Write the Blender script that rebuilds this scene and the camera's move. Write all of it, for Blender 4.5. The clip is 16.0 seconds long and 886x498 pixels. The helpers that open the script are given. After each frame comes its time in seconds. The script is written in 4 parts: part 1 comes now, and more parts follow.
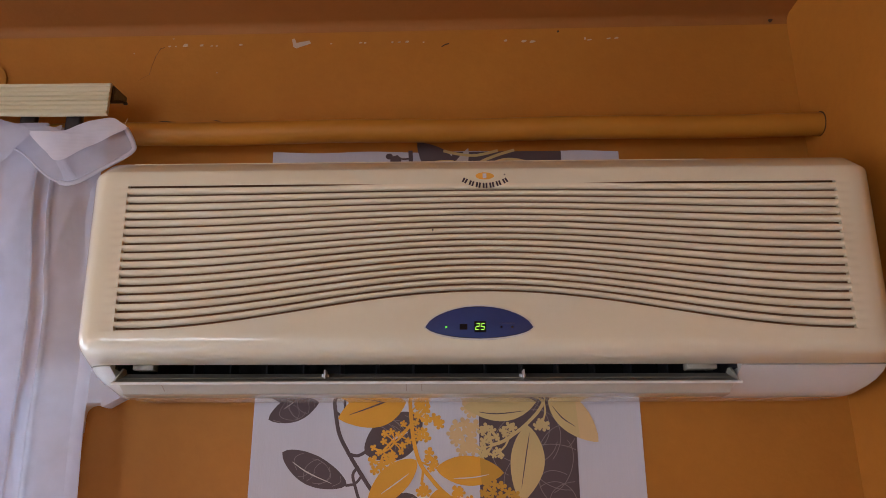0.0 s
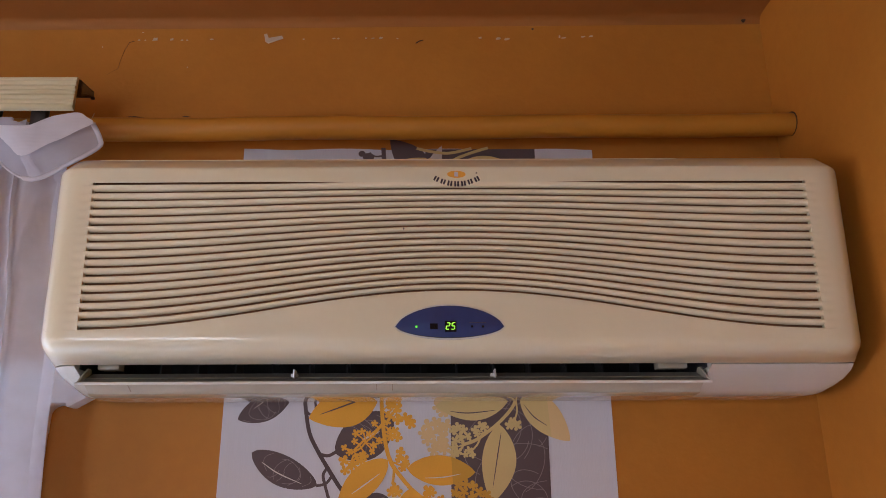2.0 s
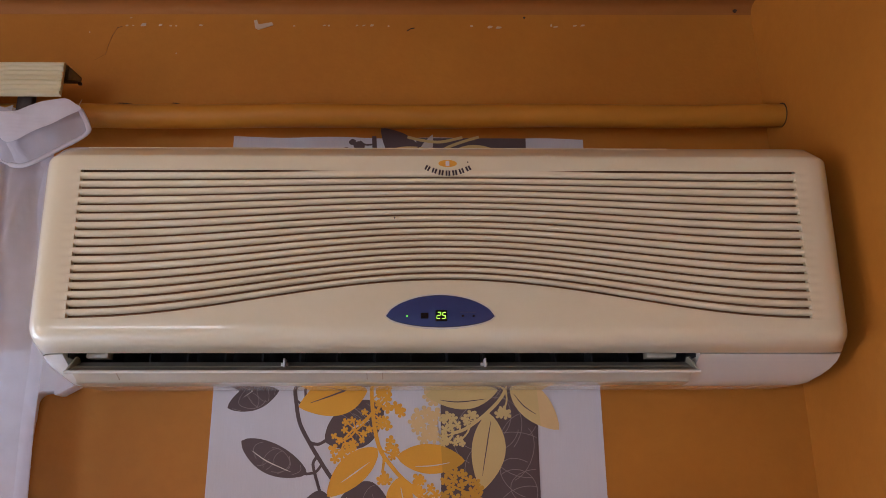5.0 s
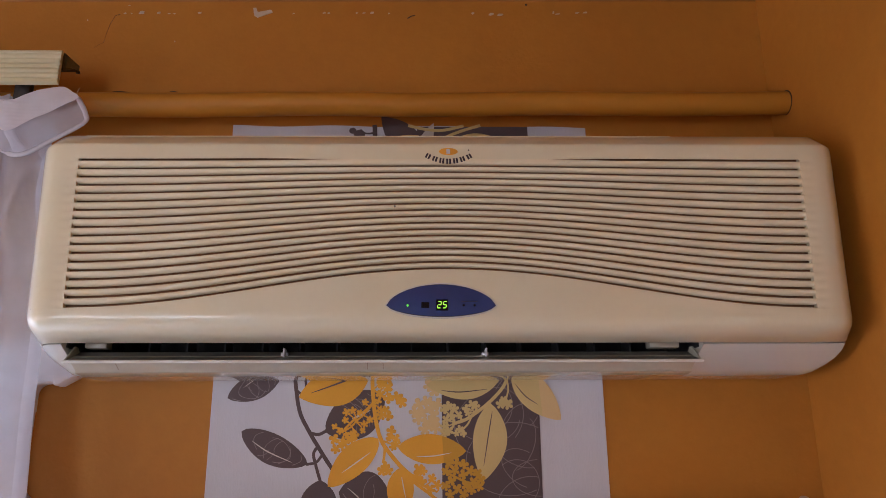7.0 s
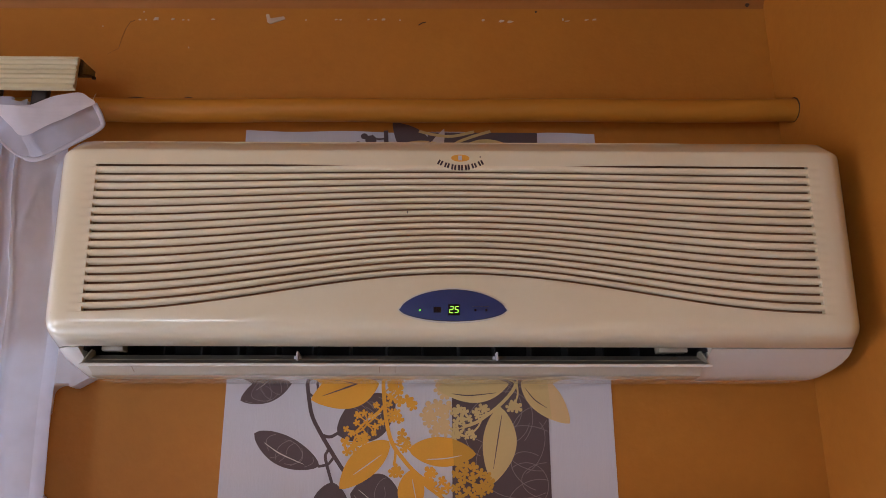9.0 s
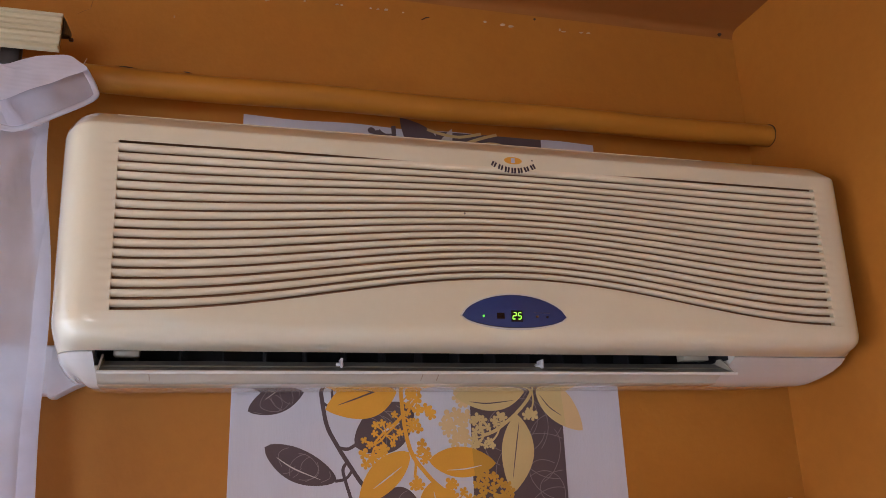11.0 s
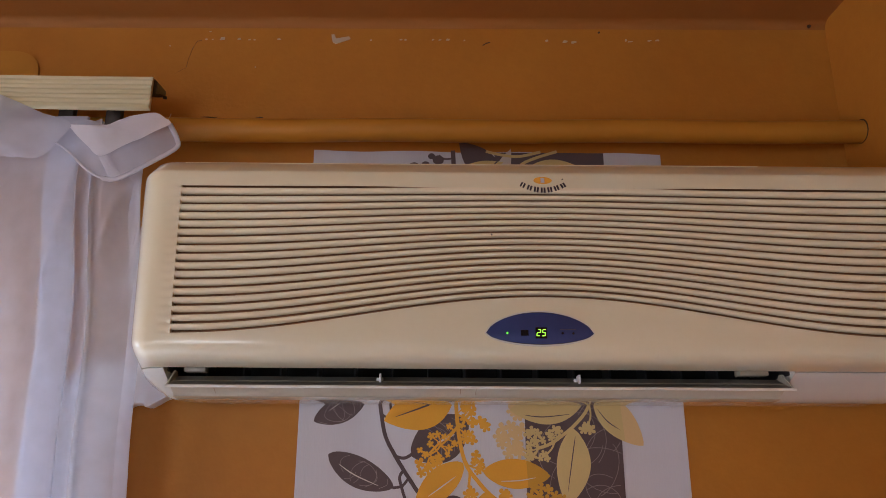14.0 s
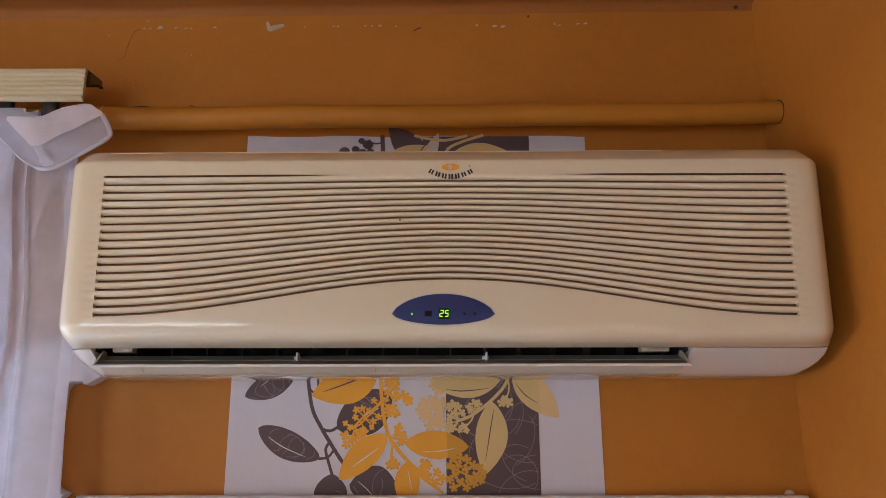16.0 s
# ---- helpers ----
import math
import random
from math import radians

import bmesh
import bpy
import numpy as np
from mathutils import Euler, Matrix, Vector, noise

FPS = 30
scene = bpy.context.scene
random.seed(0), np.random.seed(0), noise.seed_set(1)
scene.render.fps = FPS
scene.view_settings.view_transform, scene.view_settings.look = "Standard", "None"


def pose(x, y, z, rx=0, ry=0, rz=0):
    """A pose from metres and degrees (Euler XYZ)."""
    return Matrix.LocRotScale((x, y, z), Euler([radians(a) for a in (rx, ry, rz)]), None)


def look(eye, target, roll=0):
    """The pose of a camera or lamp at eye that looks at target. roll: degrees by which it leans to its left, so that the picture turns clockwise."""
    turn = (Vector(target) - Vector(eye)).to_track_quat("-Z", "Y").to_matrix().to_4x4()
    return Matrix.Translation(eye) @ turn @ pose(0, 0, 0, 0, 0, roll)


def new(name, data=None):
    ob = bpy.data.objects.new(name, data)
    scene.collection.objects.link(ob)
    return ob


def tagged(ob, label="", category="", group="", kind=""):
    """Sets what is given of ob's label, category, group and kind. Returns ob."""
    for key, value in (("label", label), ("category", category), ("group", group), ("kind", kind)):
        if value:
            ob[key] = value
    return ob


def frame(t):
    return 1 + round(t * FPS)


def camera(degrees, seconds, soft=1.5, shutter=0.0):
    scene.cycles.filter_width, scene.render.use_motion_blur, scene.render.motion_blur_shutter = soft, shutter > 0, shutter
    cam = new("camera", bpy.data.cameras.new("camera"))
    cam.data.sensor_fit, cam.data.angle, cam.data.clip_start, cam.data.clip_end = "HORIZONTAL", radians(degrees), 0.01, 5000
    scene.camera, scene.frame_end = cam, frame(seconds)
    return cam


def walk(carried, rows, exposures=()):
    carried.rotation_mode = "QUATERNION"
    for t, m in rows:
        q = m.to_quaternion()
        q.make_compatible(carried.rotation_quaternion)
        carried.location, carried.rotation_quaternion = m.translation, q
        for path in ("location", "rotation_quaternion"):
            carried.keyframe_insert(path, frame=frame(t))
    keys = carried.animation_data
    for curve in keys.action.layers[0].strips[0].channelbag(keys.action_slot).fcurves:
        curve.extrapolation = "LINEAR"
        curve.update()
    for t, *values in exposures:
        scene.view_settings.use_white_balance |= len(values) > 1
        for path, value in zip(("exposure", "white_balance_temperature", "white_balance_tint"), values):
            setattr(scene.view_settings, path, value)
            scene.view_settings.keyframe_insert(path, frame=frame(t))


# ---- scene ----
cam = camera(60.5, 16.0, soft=0.8)
PATH = [
    (0, (-0.015, 0.089, 1.607), (-0.004, 1.985, 2.245), -0.2),
    (0.5, (-0.009, 0.089, 1.61), (0.022, 1.985, 2.246), -0.4),
    (1, (-0.007, 0.09, 1.611), (0.042, 1.986, 2.246), -0.5),
    (1.5, (-0.007, 0.092, 1.612), (0.045, 1.989, 2.244), -0.5),
    (2, (-0.004, 0.094, 1.612), (0.059, 1.992, 2.24), -0.5),
    (2.5, (-0.006, 0.096, 1.613), (0.07, 1.994, 2.239), -0.5),
    (3, (-0.008, 0.094, 1.614), (0.075, 1.994, 2.233), -0.4),
    (3.5, (-0.01, 0.094, 1.613), (0.081, 1.996, 2.226), -0.4),
    (4, (-0.007, 0.094, 1.614), (0.088, 1.998, 2.22), -0.5),
    (6.5, (-0.006, 0.1, 1.613), (0.081, 2.011, 2.197), -0.5),
    (7, (-0.004, 0.103, 1.613), (0.082, 2.016, 2.19), -0.5),
    (7.5, (-0.005, 0.099, 1.613), (0.077, 2.011, 2.194), -0.5),
    (8, (-0.011, 0.089, 1.615), (0.065, 2.002, 2.195), -0.4),
    (8.5, (-0.01, 0.087, 1.615), (0.063, 2.0, 2.195), -0.3),
    (9, (-0.014, 0.091, 1.614), (0.062, 2.003, 2.195), -0.2),
    (9.2, (-0.02, 0.092, 1.612), (0.054, 2.002, 2.199), -0.1),
    (11.3, (-0.326, 0.177, 1.631), (0.293, 1.991, 2.202), -2.1),
    (11.5, (-0.355, 0.184, 1.632), (0.305, 1.988, 2.188), -1.9),
    (12, (-0.42, 0.207, 1.629), (0.364, 1.962, 2.181), -2.3),
    (12.5, (-0.439, 0.196, 1.628), (0.404, 1.923, 2.18), -2.6),
    (13, (-0.393, 0.163, 1.635), (0.323, 1.943, 2.201), -1.9),
    (13.5, (-0.251, 0.132, 1.641), (0.115, 2.007, 2.235), -1.1),
    (14, (-0.11, 0.09, 1.627), (-0.042, 1.994, 2.235), 0.1),
    (14.5, (-0.037, 0.055, 1.618), (-0.007, 1.964, 2.213), 0.2),
    (15, (-0.014, 0.033, 1.616), (0.007, 1.946, 2.2), 0.2),
    (15.5, (0.008, 0.031, 1.629), (0.03, 1.953, 2.183), -0.0),
    (16, (0.009, 0.039, 1.633), (0.056, 1.967, 2.161), -0.3),
]
walk(cam, [(t, look(eye, target, roll)) for t, eye, target, roll in PATH],
     [(0.0, 0.15, 6800, 16), (4.0, 0.14, 6780, 16), (9.0, 0.14, 6780, 16), (11.5, 0.27, 6580, 16), (12.5, 0.31, 6580, 16), (13.3, 0.19, 6680, 16), (14.0, 0.04, 6980, 15),
      (14.6, -0.01, 7230, 14), (15.0, -0.05, 7380, 14), (15.5, 0.21, 7130, 15), (16.0, 0.22, 6930, 15)])

# ---------- world, sun, large lights ----------
world = bpy.data.worlds.new("daylight")
scene.world = world
world.use_nodes = True
sky = world.node_tree.nodes.new("ShaderNodeTexSky")
sky.sky_type, sky.sun_disc = "NISHITA", False
sky.sun_elevation, sky.sun_rotation = radians(40), radians(200)
back = world.node_tree.nodes["Background"]
back.inputs["Strength"].default_value = 0.08
world.node_tree.links.new(sky.outputs["Color"], back.inputs["Color"])


def window_light(name, m, wide, high, power, colour):
    lamp = bpy.data.lights.new(name, "AREA")
    lamp.shape, lamp.size, lamp.size_y, lamp.energy, lamp.color = "RECTANGLE", wide, high, power, colour
    ob = new(name, lamp)
    ob.matrix_world = m
    return ob


# room and openings (metres)
WALL, RIGHT, LEFT, FRONT = 1.14, 0.548, -2.5, -2.6
WIN = (-1.85, -0.70, 0.08, 1.84)      # opening in the back wall: x0, x1, z0, z1
REAR = (-2.15, -1.00, 0.85, 1.95)     # opening in the wall behind the viewer: x0, x1, z0, z1
SIDE = (-1.25, 0.55, 0.70, 1.75)        # added, unseen opening in the left wall: y0, y1, z0, z1
window_light("window_skylight", look((-1.33, WALL + 0.2, 0.95), (-1.28, 0, 0.95)), 1.0, 1.65, 48, (0.68, 0.82, 1.0))
window_light("rear_window_skylight", look((-1.575, FRONT - 0.12, 1.40), (-1.5, 0, 1.40)), 1.05, 1.0, 19.5, (0.68, 0.83, 1.0))
# added fill lamp from the left, in an opening made up for it
window_light("side_fill_light", look((LEFT - 0.12, -0.35, 1.22), (0.4, -0.25, 1.15)), 1.7, 1.0, 22, (0.98, 0.90, 0.98))


# ---------- materials ----------
def paint(name, colour, rough=0.5, vary=0.12, scale=6.0, fine=90.0, bump=0.15, tint=None, metal=0.0, distance=0.002, coat=0.0, gloss=0.5):
    """Painted or plastic surface: two scales of tone, fine relief."""
    m = bpy.data.materials.new(name)
    m.use_nodes = True
    n, l = m.node_tree.nodes, m.node_tree.links
    b = n["Principled BSDF"]
    co = n.new("ShaderNodeTexCoord")
    n1, n2, n3 = (n.new("ShaderNodeTexNoise") for _ in range(3))
    n1.inputs["Scale"].default_value, n1.inputs["Detail"].default_value = scale, 5
    n2.inputs["Scale"].default_value, n2.inputs["Detail"].default_value = fine, 3
    n3.inputs["Scale"].default_value, n3.inputs["Detail"].default_value = fine * 2.5, 2
    for k in (n1, n2, n3):
        l.new(co.outputs["Object"], k.inputs["Vector"])
    add = n.new("ShaderNodeMath")
    add.operation = "MULTIPLY_ADD"
    l.new(n2.outputs["Fac"], add.inputs[0])
    add.inputs[1].default_value = 0.35
    l.new(n1.outputs["Fac"], add.inputs[2])
    ramp = n.new("ShaderNodeMapRange")
    ramp.inputs["From Min"].default_value, ramp.inputs["From Max"].default_value = 0.45, 0.95
    l.new(add.outputs[0], ramp.inputs["Value"])
    mix = n.new("ShaderNodeMix")
    mix.data_type = "RGBA"
    dark = tint or tuple(c * (1 - 2 * vary) for c in colour)
    mix.inputs["A"].default_value = (*dark, 1)
    mix.inputs["B"].default_value = (*colour, 1)
    l.new(ramp.outputs["Result"], mix.inputs["Factor"])
    l.new(mix.outputs["Result"], b.inputs["Base Color"])
    b.inputs["Roughness"].default_value, b.inputs["Metallic"].default_value = rough, metal
    b.inputs["Coat Weight"].default_value, b.inputs["Coat Roughness"].default_value = coat, 0.05
    b.inputs["Specular IOR Level"].default_value = gloss
    if bump:
        bp = n.new("ShaderNodeBump")
        bp.inputs["Strength"].default_value, bp.inputs["Distance"].default_value = bump, distance
        l.new(n3.outputs["Fac"], bp.inputs["Height"])
        l.new(bp.outputs["Normal"], b.inputs["Normal"])
    return m


def sheer(name, colour, see, pleats=0.0):
    """Voile: lets part of the view through, scatters the rest."""
    m = bpy.data.materials.new(name)
    m.use_nodes = True
    n, l = m.node_tree.nodes, m.node_tree.links
    n.remove(n["Principled BSDF"])
    out = n["Material Output"]
    dif, tra, clear = n.new("ShaderNodeBsdfDiffuse"), n.new("ShaderNodeBsdfTranslucent"), n.new("ShaderNodeBsdfTransparent")
    dif.inputs["Color"].default_value = tra.inputs["Color"].default_value = (*colour, 1)
    co, no = n.new("ShaderNodeTexCoord"), n.new("ShaderNodeTexNoise")
    l.new(co.outputs["Object"], no.inputs["Vector"])
    no.inputs["Scale"].default_value, no.inputs["Detail"].default_value = 40, 4
    ran = n.new("ShaderNodeMapRange")
    ran.inputs["To Min"].default_value, ran.inputs["To Max"].default_value = see - 0.08, see + 0.08
    l.new(no.outputs["Fac"], ran.inputs["Value"])
    cloth, both = n.new("ShaderNodeMixShader"), n.new("ShaderNodeMixShader")
    if pleats:
        wave, bp = n.new("ShaderNodeTexWave"), n.new("ShaderNodeBump")
        wave.bands_direction = "Z"
        wave.inputs["Scale"].default_value, wave.inputs["Distortion"].default_value = pleats, 3.0
        l.new(co.outputs["Object"], wave.inputs["Vector"])
        l.new(wave.outputs["Fac"], bp.inputs["Height"])
        bp.inputs["Strength"].default_value, bp.inputs["Distance"].default_value = 0.06, 0.002
        for k in (dif, tra):
            l.new(bp.outputs["Normal"], k.inputs["Normal"])
    cloth.inputs[0].default_value = 0.45
    l.new(dif.outputs[0], cloth.inputs[1]), l.new(tra.outputs[0], cloth.inputs[2])
    l.new(ran.outputs["Result"], both.inputs[0])
    l.new(cloth.outputs[0], both.inputs[1]), l.new(clear.outputs[0], both.inputs[2])
    l.new(both.outputs[0], out.inputs["Surface"])
    return m


def glow(name, colour, strength):
    m = bpy.data.materials.new(name)
    m.use_nodes = True
    b = m.node_tree.nodes["Principled BSDF"]
    b.inputs["Base Color"].default_value = (*colour, 1)
    b.inputs["Emission Color"].default_value = (*colour, 1)
    b.inputs["Emission Strength"].default_value = strength
    return m


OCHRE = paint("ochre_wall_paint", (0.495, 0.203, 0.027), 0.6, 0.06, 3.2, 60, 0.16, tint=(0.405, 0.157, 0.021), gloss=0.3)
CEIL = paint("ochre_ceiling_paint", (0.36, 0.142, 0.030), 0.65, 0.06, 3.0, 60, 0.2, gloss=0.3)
PIPE = paint("ochre_pipe_enamel", (0.51, 0.220, 0.024), 0.55, 0.06, 12, 70, 0.12, gloss=0.4)
CREAM = paint("aged_cream_plastic", (0.76, 0.745, 0.555), 0.28, 0.03, 5, 160, 0.006, tint=(0.73, 0.70, 0.50), coat=1.0)
SLAT = paint("cream_slat_plastic", (0.79, 0.745, 0.55), 0.4, 0.03, 5, 160, 0.006, tint=(0.76, 0.70, 0.50), gloss=0.35)
CASE = paint("cream_case_plastic", (0.68, 0.71, 0.66), 0.2, 0.03, 6, 160, 0.01, coat=0.7)
SEAM = paint("seam_shadow_plastic", (0.30, 0.24, 0.18), 0.5, 0.05, 20, 160, 0.0)
# cream louver plastic made dark: the blade's shade is put into its colour
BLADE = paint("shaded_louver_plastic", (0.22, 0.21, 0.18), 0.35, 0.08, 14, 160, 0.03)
LOUVER = paint("louver_plastic", (0.57, 0.56, 0.46), 0.25, 0.06, 14, 160, 0.01, coat=0.8)
# near-black colour carries the shade inside the air outlet
DARK = paint("painted_cavity_shade", (0.014, 0.013, 0.014), 0.6, 0.2, 30, 160, 0.1)
FILTER = paint("dark_filter_mesh", (0.34, 0.17, 0.08), 0.8, 0.2, 40, 300, 0.2)
VANE = paint("dark_vane_plastic", (0.03, 0.032, 0.04), 0.5, 0.2, 30, 160, 0.05)
BLUE = paint("blue_display_plastic", (0.036, 0.062, 0.20), 0.2, 0.05, 20, 160, 0.02)
NAVY = paint("dark_display_window", (0.004, 0.006, 0.012), 0.2, 0.05, 20, 160, 0.0)
AMBER = paint("amber_print", (0.80, 0.40, 0.05), 0.4, 0.03, 20, 200, 0.0)
INK = paint("dark_print", (0.04, 0.028, 0.035), 0.45, 0.05, 20, 200, 0.0)
GREEN = glow("green_segments", (0.35, 1.0, 0.08), 1.3)
GREENDOT = glow("green_indicator", (0.10, 0.9, 0.06), 1.2)
WHITE = paint("white_duct_plastic", (0.78, 0.79, 0.83), 0.35, 0.04, 8, 120, 0.05)
PLASTER = paint("white_plaster", (0.60, 0.48, 0.37), 0.8, 0.1, 30, 200, 0.3)
HAIRLINE = paint("hairline_crack_paint", (0.20, 0.085, 0.02), 0.8, 0.1, 30, 200, 0.2)
CRACK = paint("dark_crack", (0.06, 0.03, 0.015), 0.8, 0.1, 30, 200, 0.2)
PAPER = paint("white_wallpaper", (0.63, 0.64, 0.69), 0.75, 0.06, 8, 900, 0.35, distance=0.0008)
GREY_INK = paint("brown_grey_print", (0.105, 0.074, 0.076), 0.7, 0.05, 14, 400, 0.3, distance=0.0008)
ORANGE = paint("golden_print", (0.78, 0.385, 0.035), 0.7, 0.05, 14, 400, 0.3, distance=0.0008)
STRAW = paint("straw_print", (0.63, 0.485, 0.21), 0.7, 0.05, 14, 400, 0.3, distance=0.0008)
PALE = paint("pale_gold_print", (0.70, 0.50, 0.24), 0.7, 0.05, 14, 400, 0.3, distance=0.0008)
AMBER_INK = paint("deep_amber_print", (0.60, 0.32, 0.035), 0.7, 0.05, 14, 400, 0.3, distance=0.0008)
LINE = paint("pale_grey_line_print", (0.25, 0.205, 0.205), 0.7, 0.05, 14, 400, 0.2, distance=0.0008)
VEIN = paint("white_line_print", (0.60, 0.54, 0.50), 0.7, 0.05, 14, 400, 0.2, distance=0.0008)
ZINC = paint("dull_zinc_metal", (0.20, 0.19, 0.185), 0.5, 0.25, 40, 200, 0.1, metal=0.3)
STEEL = paint("dark_rail_metal", (0.08, 0.066, 0.058), 0.45, 0.2, 30, 200, 0.1, metal=0.6)
FLOORING = paint("pale_blue_grey_floor", (0.55, 0.62, 0.76), 0.4, 0.2, 2, 30, 0.1)
LIME = paint("pale_lilac_wall_paint", (0.66, 0.67, 0.74), 0.7, 0.05, 3, 60, 0.12)
FRAME = paint("white_window_paint", (0.75, 0.74, 0.72), 0.4, 0.05, 6, 90, 0.08)
VOILE = sheer("white_voile", (0.75, 0.815, 0.94), 0.36)
HEM = sheer("white_voile_hem", (0.76, 0.78, 0.84), 0.12)
HEADER = sheer("white_voile_header", (0.86, 0.88, 0.93), 0.08, 60.0)


def stretched(m, scale):
    """Draws a material's pattern out along one way."""
    for k in m.node_tree.nodes:
        if k.type == "TEX_COORD":
            mp = m.node_tree.nodes.new("ShaderNodeMapping")
            mp.inputs["Scale"].default_value = scale
            for ln in list(k.outputs["Object"].links):
                to = ln.to_socket
                m.node_tree.links.new(mp.outputs["Vector"], to)
            m.node_tree.links.new(k.outputs["Object"], mp.inputs["Vector"])
            break
    return m


TIMBER = stretched(paint("cream_ribbed_timber", (0.68, 0.645, 0.44), 0.5, 0.05, 10, 90, 0.1, tint=(0.50, 0.455, 0.27)), (0.06, 1, 1.6))
stretched(PAPER, (1, 1, 0.03))


# ---------- mesh helpers ----------
def thing(name, place, label, category, group=""):
    ob = new(name)
    ob.location = place
    ob.empty_display_size = 0.05
    return tagged(ob, label, category, group)


def finish(name, bm, material, sharp=35.0):
    bm.normal_update()
    bmesh.ops.recalc_face_normals(bm, faces=bm.faces)
    for f in bm.faces:
        f.smooth = True
    for e in bm.edges:
        e.smooth = len(e.link_faces) == 2 and e.calc_face_angle(0) < radians(sharp)
    me = bpy.data.meshes.new(name)
    bm.to_mesh(me)
    bm.free()
    me.materials.append(material)
    return me


def part(name, bm, material, parent=None, label="", sharp=35.0):
    """One mesh object, built in world coordinates, under a thing or a part."""
    ob = new(name, finish(name, bm, material, sharp))
    if parent is not None:
        ob.parent = parent
        base = Vector((0, 0, 0))
        p = parent
        while p is not None:
            base += p.location
            p = p.parent
        ob.data.transform(Matrix.Translation(-base))
    if label:
        tagged(ob, label)
    return ob


def box(bm, x0, x1, y0, y1, z0, z1, bevel=0.0, steps=2):
    r = bmesh.ops.create_cube(bm, size=1.0)
    bmesh.ops.transform(bm, verts=r["verts"], matrix=Matrix.Translation(((x0 + x1) / 2, (y0 + y1) / 2, (z0 + z1) / 2)) @ Matrix.Diagonal((x1 - x0, y1 - y0, z1 - z0, 1)))
    if bevel:
        es = list({e for v in r["verts"] for e in v.link_edges})
        bmesh.ops.bevel(bm, geom=es, offset=bevel, segments=steps, profile=0.5, affect="EDGES")
    return bm


def boxed(*a, **k):
    return box(bmesh.new(), *a, **k)


def loft(bm, rings, caps=True, closed=True):
    """Skin through rings of equal count."""
    vs = [[bm.verts.new(p) for p in ring] for ring in rings]
    n = len(vs[0])
    for a, b in zip(vs, vs[1:]):
        for i in range(n if closed else n - 1):
            j = (i + 1) % n
            bm.faces.new((a[i], a[j], b[j], b[i]))
    if caps:
        bm.faces.new(vs[0]), bm.faces.new(list(reversed(vs[-1])))
    return vs


def tube(path, radius, sides=12, caps=True):
    bm = bmesh.new()
    rings = []
    pts = [Vector(p) for p in path]
    for i, p in enumerate(pts):
        d = (pts[min(i + 1, len(pts) - 1)] - pts[max(i - 1, 0)]).normalized()
        u = d.cross(Vector((0, 0, 1)) if abs(d.z) < 0.9 else Vector((1, 0, 0))).normalized()
        v = d.cross(u)
        r = radius(i / (len(pts) - 1)) if callable(radius) else radius
        rings.append([p + (u * math.cos(a) + v * math.sin(a)) * r for a in (2 * math.pi * k / sides for k in range(sides))])
    loft(bm, rings, caps)
    return bm


def smooth_line(ctrl, per=8, closed=False):
    """Catmull-Rom through control points."""
    c = [Vector(p) for p in ctrl]
    out, n = [], len(c)
    for i in range(n if closed else n - 1):
        if closed:
            p0, p1, p2, p3 = c[i - 1], c[i], c[(i + 1) % n], c[(i + 2) % n]
        else:
            p0, p1, p2, p3 = c[max(i - 1, 0)], c[i], c[i + 1], c[min(i + 2, n - 1)]
        for k in range(per):
            t = k / per
            out.append(0.5 * ((2 * p1) + (p2 - p0) * t + (2 * p0 - 5 * p1 + 4 * p2 - p3) * t * t + (3 * p1 - p0 - 3 * p2 + p3) * t ** 3))
    if not closed:
        out.append(c[-1])
    return out


def plate(outline, y, thick, bulge=0.0, rings=1):
    """A flat or domed plate in the x-z plane, facing -y, from its outline."""
    bm = bmesh.new()
    c = sum((Vector(p) for p in outline), Vector((0, 0))) / len(outline)
    loops = []
    for k in range(rings, 0, -1):
        f = k / rings
        loops.append([bm.verts.new((c.x + (p[0] - c.x) * f, y - bulge * (1 - f * f), c.y + (p[1] - c.y) * f)) for p in outline])
    rim = [bm.verts.new((p[0], y + thick, p[1])) for p in outline]
    n = len(outline)
    for a, b in zip([rim] + loops, loops):
        for i in range(n):
            j = (i + 1) % n
            bm.faces.new((a[i], a[j], b[j], b[i]))
    if rings > 1:
        mid = bm.verts.new((c.x, y - bulge, c.y))
        for i in range(n):
            bm.faces.new((loops[-1][i], loops[-1][(i + 1) % n], mid))
    else:
        bm.faces.new(loops[-1])
    return bm


def ease(a, b, v):
    t = min(1.0, max(0.0, (v - a) / (b - a)))
    return t * t * (3 - 2 * t)


